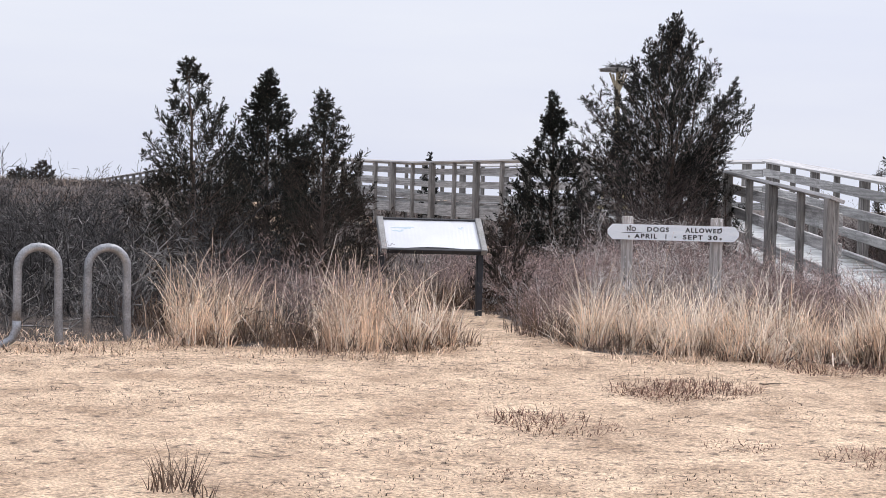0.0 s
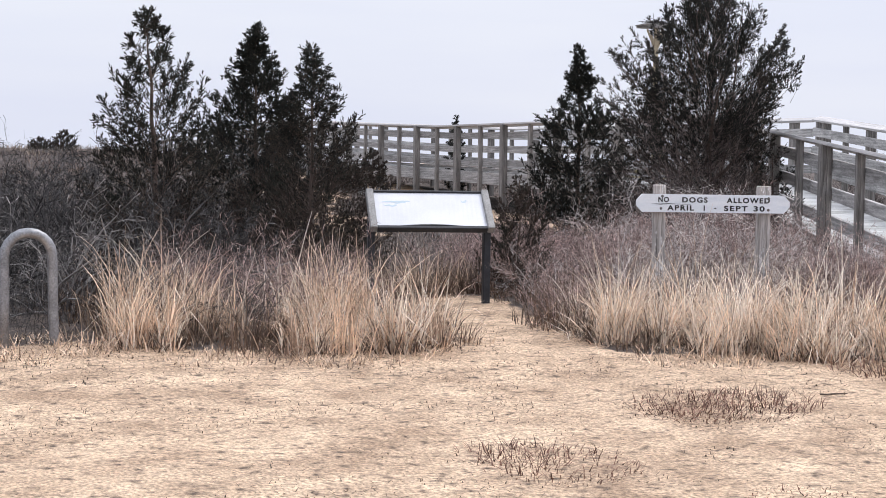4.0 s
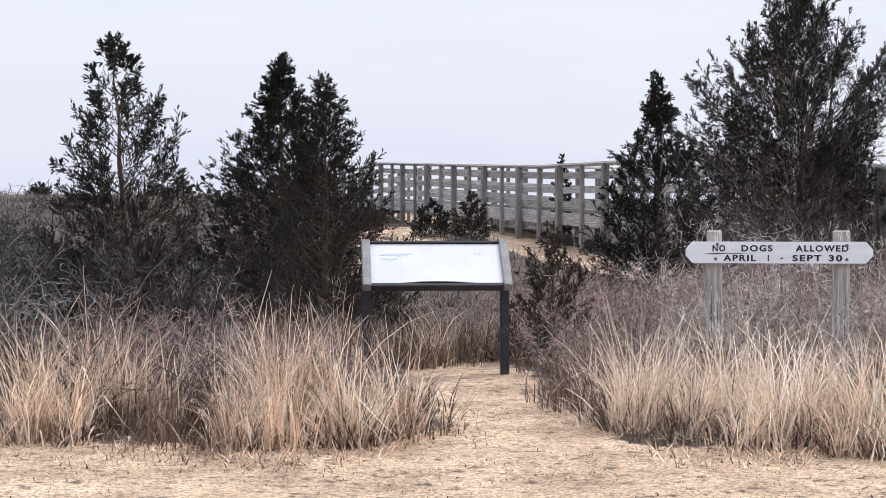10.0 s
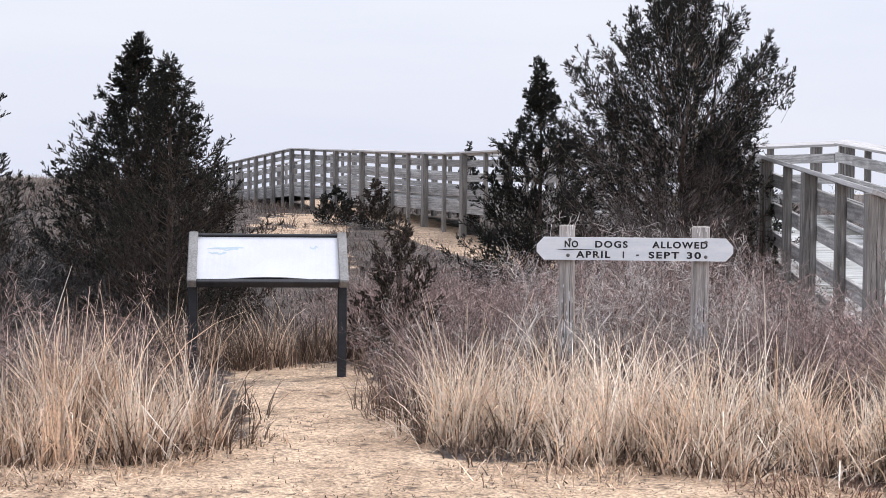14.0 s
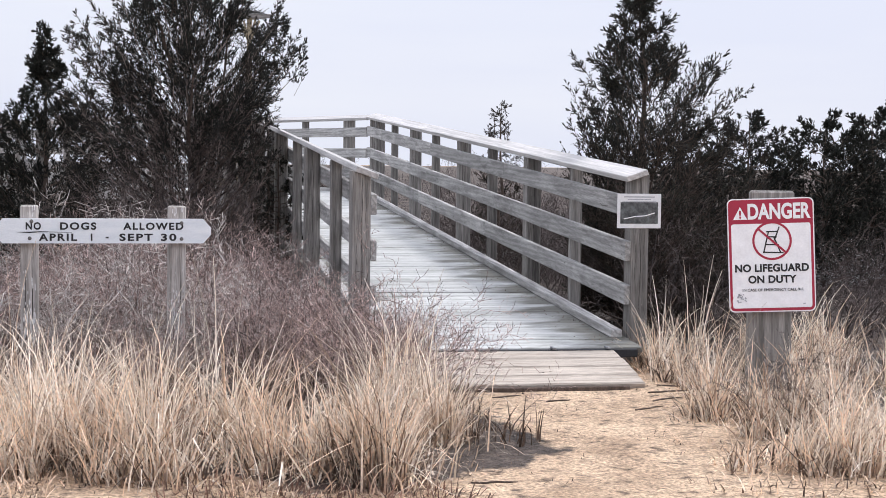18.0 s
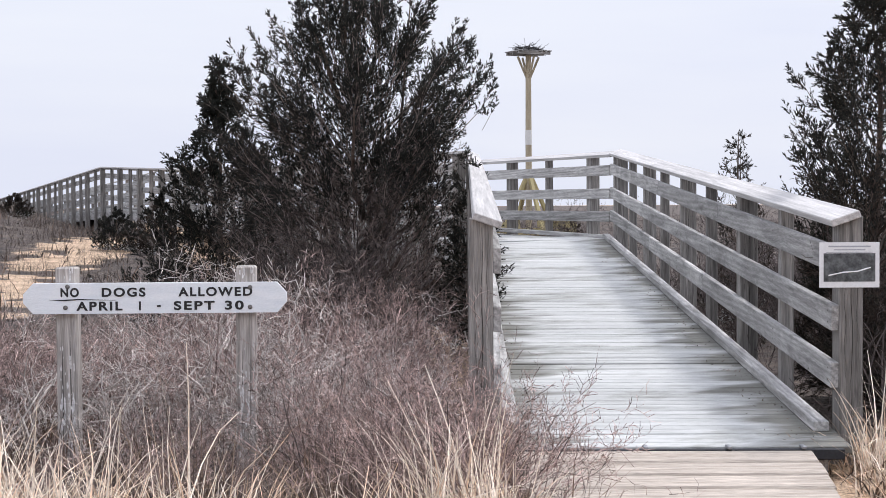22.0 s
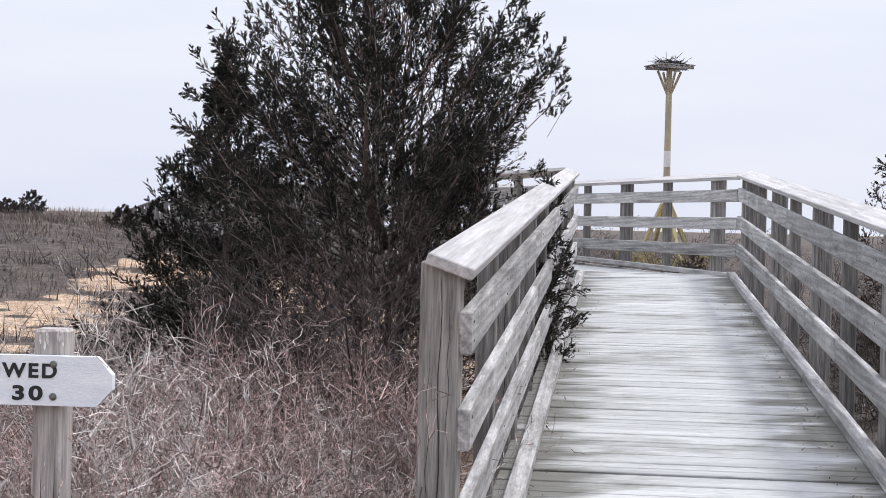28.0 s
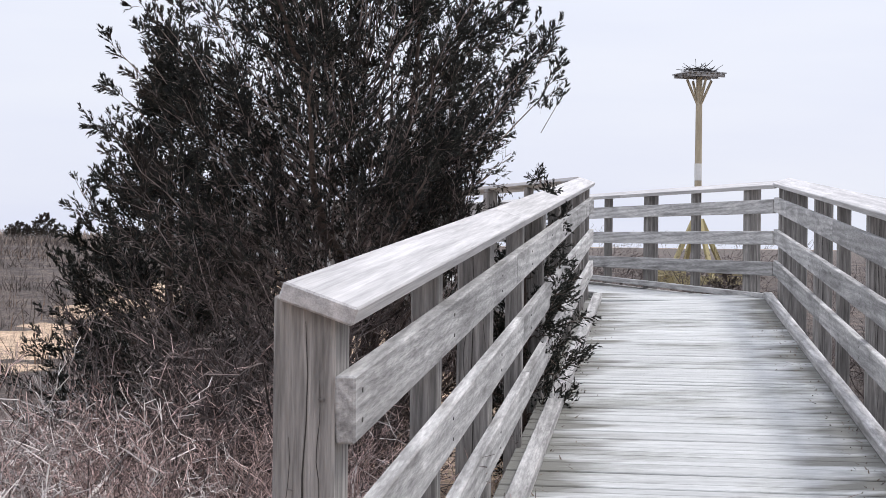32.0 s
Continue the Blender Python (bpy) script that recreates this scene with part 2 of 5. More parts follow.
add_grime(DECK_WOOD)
FRESH_WOOD = mat("tan_approach_plank", (0.34, 0.29, 0.245), (0.57, 0.50, 0.43), 5, 0.85, 0.5, (0.5, 8, 8), third=(0.2, 0.16, 0.12), third_scale=1.6,
                 third_at=(0.56, 0.76), random=0.1, fine=26, bump_dist=0.005)
CRACK = mat("dark_wood_crack", (0.02, 0.018, 0.016), (0.05, 0.045, 0.04), 20, 0.95, 0)
PEELING = mat("peeling_white_paint", (0.52, 0.50, 0.49), (0.78, 0.76, 0.75), 18, 0.8, 0.3)
STEEL = mat("galvanised_steel", (0.20, 0.205, 0.215), (0.33, 0.335, 0.35), 9, 0.5, 0.1, metal=0.6, third=(0.22, 0.15, 0.10), third_scale=3, third_at=(0.68, 0.85))
DARK_METAL = mat("dark_grey_powder_coat", (0.012, 0.013, 0.017), (0.024, 0.026, 0.032), 12, 0.65, 0.1)
FRAME_GREY = mat("grey_frame_metal", (0.17, 0.165, 0.16), (0.26, 0.255, 0.25), 10, 0.5, 0.1, (1, 1, 1))
PANEL_WHITE = mat("faded_white_panel", (0.56, 0.57, 0.60), (0.64, 0.65, 0.68), 3, 0.3, 0.02, fine_mix=0.03)
FADE_BLUE = plain("faded_map_blue", (0.42, 0.51, 0.56), 0.3)
FADE_GREY = plain("faded_print_grey", (0.38, 0.39, 0.42), 0.3)
SIGN_WHITE = mat("white_painted_board", (0.74, 0.78, 0.82), (0.86, 0.88, 0.90), 5, 0.55, 0.15, (1, 6, 6), fine_mix=0.05)
INK = plain("black_paint", (0.012, 0.012, 0.014), 0.6)
BOLT = mat("rusty_bolt_metal", (0.10, 0.09, 0.085), (0.2, 0.19, 0.18), 40, 0.5, 0.1, metal=0.5)
RED = plain("sign_red", (0.36, 0.012, 0.045), 0.35)
WHITE = plain("sign_white", (0.86, 0.86, 0.88), 0.35)
PAPER = plain("laminated_paper", (0.76, 0.76, 0.77), 0.3)
PHOTO = mat("grey_photo_print", (0.015, 0.016, 0.018), (0.16, 0.17, 0.175), 22, 0.3, 0, fine_mix=0.1)
POLE_WOOD = mat("tan_pole_wood", (0.34, 0.28, 0.19), (0.50, 0.43, 0.31), 3, 0.85, 0.3, (4, 4, 0.4))
BRACE = plain("yellow_timber", (0.40, 0.335, 0.17), 0.8)
BARK = mat("cedar_bark", (0.055, 0.04, 0.032), (0.15, 0.11, 0.09), 12, 0.95, 0.6, (3, 3, 0.5))
CEDAR_TWIG = mat("bare_cedar_twig", (0.075, 0.056, 0.05), (0.26, 0.205, 0.185), 5, 0.9, 0, island=True, vary=0.7)
# grey bark colour taken down to carry the shade inside the shrubs
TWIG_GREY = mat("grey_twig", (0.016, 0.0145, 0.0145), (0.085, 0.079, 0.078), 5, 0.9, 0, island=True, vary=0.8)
TWIG_BOUGH = mat("grey_bough", (0.10, 0.093, 0.09), (0.25, 0.235, 0.225), 5, 0.9, 0, island=True, vary=0.5)
TWIG_RED = mat("purple_brown_twig", (0.11, 0.071, 0.064), (0.54, 0.405, 0.365), 5, 0.9, 0, island=True, vary=0.85)
TWIG_PALE = mat("pale_grey_brown_twig", (0.34, 0.30, 0.28), (0.68, 0.63, 0.59), 5, 0.9, 0, island=True, vary=0.5)
# brown twig colour with the shade of the thicket's gaps mixed in
TWIG_DARK = mat("shade_dark_bare_twig", (0.033, 0.025, 0.024), (0.135, 0.106, 0.097), 5, 0.9, 0, island=True, vary=0.7)
NEEDLE = mat("dark_cedar_needles", (0.010, 0.011, 0.0095), (0.036, 0.037, 0.030), 2.5, 0.9, 0, third=(0.068, 0.045, 0.034), third_scale=1.6, third_at=(0.54, 0.74), island=True, vary=0.6)
NEEDLE_GREEN = mat("green_cedar_needles", (0.007, 0.0085, 0.006), (0.023, 0.025, 0.017), 2.5, 0.9, 0, third=(0.045, 0.032, 0.022), third_scale=1.6, third_at=(0.56, 0.76), island=True, vary=0.6)
NEEDLE_BROWN = mat("browned_cedar_needles", (0.028, 0.021, 0.017), (0.082, 0.06, 0.047), 2.5, 0.9, 0, third=(0.026, 0.030, 0.021), third_scale=2.0, third_at=(0.48, 0.62), island=True, vary=0.6)
STRAW = mat("dry_straw_grass", (0.54, 0.39, 0.28), (0.90, 0.72, 0.56), 3, 0.85, 0, third=(0.27, 0.172, 0.122), third_scale=1.3, third_at=(0.50, 0.68), island=True, vary=0.55, leafy=0.2)
STRAW_PALE = mat("bleached_straw_grass", (0.74, 0.62, 0.50), (0.92, 0.83, 0.72), 3, 0.85, 0, island=True, vary=0.3, leafy=0.2)
# brown grass, its colour lowered further to give shade between the tufts
STRAW_DARK = mat("brown_and_shade_grass", (0.07, 0.046, 0.034), (0.21, 0.145, 0.105), 3, 0.9, 0, island=True, vary=0.6)
WEED = mat("withered_red_brown_weed", (0.085, 0.043, 0.032), (0.27, 0.155, 0.115), 4, 0.95, 0, island=True, vary=0.6)
LITTER = mat("brown_grass_litter", (0.045, 0.031, 0.023), (0.20, 0.145, 0.105), 3, 0.95, 0, island=True, vary=0.6)
CREST = mat("faded_crest_grass", (0.16, 0.122, 0.098), (0.40, 0.32, 0.26), 0.5, 0.9, 0, island=True, vary=0.5)
DUNE_SCRUB = mat("far_dune_scrub", (0.055, 0.045, 0.041), (0.18, 0.147, 0.128), 2, 0.95, 0, island=True, vary=0.6)

# ---------------------------------------------------------------- small builders


def to_mesh(name, bm, material):
    me = bpy.data.meshes.new(name)
    bm.to_mesh(me)
    bm.free()
    me.materials.append(material)
    return me


def part(name, bm, material, parent=None, label="", smooth=False):
    me = to_mesh(name, bm, material) if isinstance(bm, bmesh.types.BMesh) else bm
    if smooth:
        me.polygons.foreach_set("use_smooth", [True] * len(me.polygons))
    ob = new(name, me)
    if parent is not None:
        ob.parent = parent
    if label:
        tagged(ob, label)
    return ob


def empty(name, m, label, category, group="", kind=""):
    ob = new(name)
    ob.empty_display_size = 0.1
    ob.matrix_world = m
    return tagged(ob, label, category, group, kind)


def box(sx, sy, sz, at=(0, 0, 0), bevel=0.004, bm=None, turn=None):
    """A block with softened edges, centred at `at`."""
    made = bm or bmesh.new()
    r = bmesh.ops.create_cube(made, size=1.0)
    m = Matrix.Translation(at) @ (turn or Matrix()) @ Matrix.Diagonal((sx, sy, sz, 1))
    bmesh.ops.transform(made, matrix=m, verts=r["verts"])
    if bevel:
        edges = list({e for v in r["verts"] for e in v.link_edges})
        bmesh.ops.bevel(made, geom=edges, offset=bevel, segments=1, affect="EDGES")
    return made


def tube_bm(points, radii, sides=10, bm=None, closed_ends=True):
    made = bm or bmesh.new()
    pts = [Vector(p) for p in points]
    rings, up = [], Vector((0, 0, 1))
    for i, p in enumerate(pts):
        d = (pts[min(i + 1, len(pts) - 1)] - pts[max(i - 1, 0)]).normalized()
        s = d.cross(up if abs(d.z) < 0.95 else Vector((1, 0, 0))).normalized()
        if rings and s.dot(last) < 0:
            s = -s
        last = s
        t = s.cross(d)
        r = radii[i] if hasattr(radii, "__len__") else radii
        rings.append([made.verts.new(p + r * (math.cos(a) * s + math.sin(a) * t)) for a in (2 * math.pi * k / sides for k in range(sides))])
    for a, b in zip(rings, rings[1:]):
        for k in range(sides):
            made.faces.new((a[k], a[(k + 1) % sides], b[(k + 1) % sides], b[k]))
    if closed_ends:
        made.faces.new(rings[0][::-1])
        made.faces.new(rings[-1])
    return made


def mesh_from(name, verts, faces, material):
    """A mesh from arrays: verts n x 3, faces m x 3."""
    me = bpy.data.meshes.new(name)
    verts, faces = np.asarray(verts, np.float32), np.asarray(faces, np.int32)
    me.vertices.add(len(verts))
    me.vertices.foreach_set("co", verts.ravel())
    k = faces.shape[1]
    me.loops.add(faces.size)
    me.loops.foreach_set("vertex_index", faces.ravel())
    me.polygons.add(len(faces))
    me.polygons.foreach_set("loop_start", np.arange(0, faces.size, k, dtype=np.int32))
    me.update(calc_edges=True)
    me.validate()
    me.materials.append(material)
    return me


def letters(name, text, size, material, parent, m, spacing=1.0, align="CENTER", bold=0.0, wide=1.0):
    cu = bpy.data.curves.new(name, "FONT")
    cu.body, cu.size, cu.align_x, cu.align_y, cu.extrude = text, size, align, "CENTER", 0.0012
    cu.space_character, cu.offset = spacing, bold
    ob = new(name, cu)
    me = bpy.data.meshes.new_from_object(ob.evaluated_get(bpy.context.evaluated_depsgraph_get()))
    bpy.data.objects.remove(ob)
    me.materials.clear()
    me.materials.append(material)
    me.name = name
    ob = new(name, me)
    ob.parent = parent
    ob.matrix_basis = m @ Matrix.Diagonal((wide, 1, 1, 1))
    return ob


# ---------------------------------------------------------------- ground


def smoothstep(a, b, v):
    k = min(1.0, max(0.0, (v - a) / (b - a)))
    return k * k * (3 - 2 * k)


def ground_z(x, y):
    z = 0.028 * (min(y, 10.4) - 10.4) if y > -12 else -0.62
    z += 0.50 * smoothstep(13, 36, y) + 0.50 * smoothstep(36, 72, y) * smoothstep(16, -2, x)
    z += 0.5 * smoothstep(28, 46, y) * smoothstep(3.2, -0.5, x)
    z -= 1.7 * smoothstep(95, 200, y)
    far = smoothstep(12, 30, y)
    z += far * (0.16 * noise.noise((x * 0.12, y * 0.12, 3.1)) + 0.30 * noise.noise((x * 0.035, y * 0.035, 9.2)))
    z += 0.022 * noise.noise((x * 0.7, y * 0.7, 0.0)) + 0.008 * noise.noise((x * 3.1, y * 3.1, 5.0))
    return z


def axis_steps(lo, hi, fine, reach):
    vals, v, s = [], lo, fine
    inner = list(np.arange(lo, hi, fine))
    out, s, v = [], fine, hi
    while v < reach:
        out.append(v)
        s *= 1.22
        v += s
    left, s, v = [], fine, lo
    while v > -reach:
        s *= 1.22
        v -= s
        left.append(v)
    return left[::-1] + inner + out


def sand_edge(x):
    """Front line of the planting along the sandy lot."""
    if x < 0.1:
        return 7.9 + 0.2 * math.sin(x * 1.7)
    if x < 0.9:
        return 10.7
    return 7.45 - 0.55 * smoothstep(1.6, 3.0, x) + 0.18 * math.sin(x * 1.3 + 1)


def has_duff(x, y):
    """Whether brown duff under the planting covers the sand here."""
    w = 0.5 * noise.noise((x * 1.1, y * 1.1, 4.0)) + 0.25 * noise.noise((x * 3.5, y * 3.5, 8.0))
    if y < 6.2 or abs(x) > 1500 or y > 2000:
        return False
    if 4.05 < x < 5.6 and y < 9.4 + w:
        return False
    mid = 1.1 + 0.12 * (y - 21)
    if 19.5 < y < 39 and ((x - mid) / 1.1) ** 2 < 0.45 + 1.7 * w - 0.6 * math.exp(-((y - 27.5) / 1.6) ** 2):
        return False
    if 0.0 < x < 0.95 and y < 10.7 + w:
        return False
    if x > 4.2:
        return x > 5.75 - 0.55 * max(0, 8.6 - y) + 0.5 * w and y > 6.4 + 0.5 * w
    return y + 0.6 * w > sand_edge(x) + 0.35


def build_ground():
    xs = axis_steps(-7.0, 10.0, 0.14, 2500)
    ys = [y for y in axis_steps(-5.0, 16.0, 0.14, 2500) if y < 16] + list(np.arange(16.0, 18.5, 0.36)) + list(np.arange(18.6, 40.0, 0.17)) + list(np.arange(40.2, 46.0, 0.36)) + [y for y in axis_steps(-5.0, 46.0, 0.36, 2500) if y > 46]
    verts = [(x, y, ground_z(x, y)) for y in ys for x in xs]
    n = len(xs)
    faces = [(j * n + i, j * n + i + 1, (j + 1) * n + i + 1, (j + 1) * n + i) for j in range(len(ys) - 1) for i in range(n - 1)]
    me = mesh_from("ground", verts, faces, SAND)
    me.polygons.foreach_set("use_smooth", [True] * len(me.polygons))
    cover = np.array([float(has_duff(x, y)) for y in ys for x in xs]).reshape(len(ys), n)
    soft = cover.copy()
    soft[1:-1, 1:-1] = (2 * cover[1:-1, 1:-1] + cover[:-2, 1:-1] + cover[2:, 1:-1] + cover[1:-1, :-2] + cover[1:-1, 2:]) / 6
    me.attributes.new("cover", "FLOAT", "POINT").data.foreach_set("value", soft.ravel().astype(np.float32))
    tagged(new("ground", me), "pale tan sand strewn with dry grass litter", "ground", kind="structure")


build_ground()

# ---------------------------------------------------------------- boardwalk
# First reach: left inner rail line from L0 along U1, N1 to the right. Second reach bends to the left.
L0, U1 = Vector((4.14, 10.01)), Vector((0.2486, 0.9686))
N1 = Vector((U1.y, -U1.x))
U2 = Vector((-0.1454, 0.9894))
N2 = Vector((U2.y, -U2.x))
CLEAR = 1.60
BEND = 11.17
CORNER = L0 + BEND * U1
MITRE = math.tan(math.acos(U1.dot(U2)) / 2)
PROFILE = [(0, 0.80), (11.3, 0.82), (24.4, 1.2), (42, 0.64), (62, 0.05)]


def deck_1(a):
    return 0.13 + 0.0596 * a


def deck_2(s):
    for (s0, z0), (s1, z1) in zip(PROFILE, PROFILE[1:]):
        if s <= s1:
            return z0 + (z1 - z0) * (s - s0) / (s1 - s0)
    return PROFILE[-1][1]


def reach_1(a, b, h=0.0):
    p = L0 + a * U1 + b * N1
    return Vector((p.x, p.y, deck_1(a) + h))


def reach_2(s, b, h=0.0):
    p = CORNER + s * U2 + b * N2
    return Vector((p.x, p.y, deck_2(s) + h))


def beam(p, q, width, height, across, bevel=0.004, roll=0.0):
    """A board from p to q; across: the horizontal direction of its width. Lies along its own y axis. Returns a mesh builder and pose."""
    d = Vector(q) - Vector(p)
    y = d.normalized()
    x = Vector((across.x, across.y, 0))
    x = (x - y * x.dot(y)).normalized()
    z = x.cross(y)
    m = Matrix((x, y, z)).transposed().to_4x4()
    m.translation = (Vector(p) + Vector(q)) / 2
    if roll:
        m = m @ Matrix.Rotation(roll, 4, "Y")
    return box(width, d.length, height, bevel=bevel), m


def add_beam(name, p, q, width, height, across, material, parent, label="", roll=0.0, bevel=0.004):
    bm, m = beam(p, q, width, height, across, bevel, roll)
    ob = part(name, bm, material, parent, label)
    ob.matrix_basis = m
    return ob


RAIL_TOPS = (0.89, 0.61, 0.335)
RAIL_H, RAIL_T = 0.125, 0.038
POST_W, POST_D = 0.115, 0.14


def split_post(ob, w, d, tall, seed):
    """Drying cracks and old staples on the face of a post that looks down the walk."""
    rnd = random.Random(seed)
    for x0, z0, z1, wide in ((rnd.uniform(-0.012, 0.006), -0.25 * tall, 0.49 * tall, 0.0034), (rnd.uniform(-0.04, -0.025), 0.0, 0.35 * tall, 0.0016), (rnd.uniform(0.02, 0.04), 0.12 * tall, 0.42 * tall, 0.0015)):
        bm, rows, n = bmesh.new(), [], 12
        for k in range(n + 1):
            x = x0 + 0.004 * math.sin(k * 1.3 + seed) + rnd.uniform(-0.0015, 0.0015)
            h = wide * math.sin(math.pi * (k + 0.4) / (n + 0.8)) ** 0.6 / 2
            z = z0 + (z1 - z0) * k / n
            rows.append([bm.verts.new((x - h, -d / 2 - 0.0012, z)), bm.verts.new((x, -d / 2 + 0.004, z)), bm.verts.new((x + h, -d / 2 - 0.0012, z))])
        for p, q in zip(rows, rows[1:]):
            bm.faces.new((p[0], p[1], q[1], q[0]))
            bm.faces.new((p[1], p[2], q[2], q[1]))
            bm.faces.new((p[2], p[0], q[0], q[2]))
        part("crack", bm, CRACK, ob, "dark drying crack")
    for k in range(4):
        bm = box(0.012, 0.004, 0.0025, bevel=0)
        part("staple", bm, BOLT, ob, "rusty staple").matrix_basis = pose(rnd.uniform(-0.045, 0.045), -d / 2 - 0.001, tall * (0.40 - 0.12 * (k // 2)) + rnd.uniform(-0.01, 0.01), 0, rnd.uniform(-15, 15), 0)


def rail_side(at, length0, length1, inner, out, across, posts, thing, feet, step=3.4):
    """One side of the boardwalk. inner: b of the rail's inner face; out: -1 or 1, towards the outside."""
    for k, top in enumerate(RAIL_TOPS):
        a = length0
        while a < length1 - 0.05:
            e = min(length1, a + step + 0.35 * ((k * 7 + int(a)) % 3))
            if length1 - e < 0.6:
                e = length1
            b = inner + out * RAIL_T / 2
            add_beam("rail", at(a + 0.002, b, top - RAIL_H / 2), at(e - 0.002, b, top - RAIL_H / 2), RAIL_T, RAIL_H, across, WOOD, thing)
            a = e
    a = length0 - 0.03
    while a < length1 - 0.05:
        e = min(length1 + 0.05, a + 3.7)
        if length1 - e < 0.8:
            e = length1 + 0.05
        b = inner + out * 0.065
        add_beam("cap", at(a + 0.001, b, 1.022), at(e - 0.001, b, 1.022), 0.145, 0.036, across, CAP_WOOD, thing, "sun-bleached sloping cap board", roll=-out * radians(19))
        a = e
    for a, main in posts:
        w, d = (POST_W, POST_D) if main else (0.075, 0.085)
        b = inner + out * (RAIL_T + w / 2)
        base, top = at(a, b, -feet), at(a, b, 0.998)
        bm = box(w, d, top.z - base.z, bevel=0.006)
        for v in bm.verts:
            if v.co.z > 0:
                v.co.z += 0.004 + out * 0.344 * (v.co.x + out * (RAIL_T + w / 2 - 0.065))
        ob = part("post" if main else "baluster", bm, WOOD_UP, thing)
        ob.matrix_basis = Matrix.Translation((base + top) / 2) @ Matrix.Rotation(math.atan2(across.y, across.x), 4, "Z")
        if main and a < 9 and len(posts) < 14:
            split_post(ob, w, d, top.z - base.z, int(a * 10))
    if len(posts) < 14:
        nail = to_mesh("nail", tube_bm([(0, 0, -0.004), (0, 0, 0.0022)], 0.005, 7), BOLT)
        for a, main in posts:
            for top in RAIL_TOPS:
                for dz in (0.035, 0.09):
                    ob = part("nail", nail, None, thing)
                    ob.matrix_basis = Matrix.Translation(at(a, inner, top - dz)) @ Vector((-out * across.x, -out * across.y, 0)).to_track_quat("Z", "Y").to_matrix().to_4x4()
    b = inner - out * 0.045
    add_beam("kerb", at(max(length0, -0.28), b, 0.028), at(length1, b, 0.028), 0.075, 0.05, across, WOOD, thing, "grey timber kerb along the deck edge")
    b = inner + out * 0.02
    add_beam("fascia", at(max(length0, -0.28), b, -0.15), at(length1, b, -0.15), 0.04, 0.24, across, WOOD, thing)


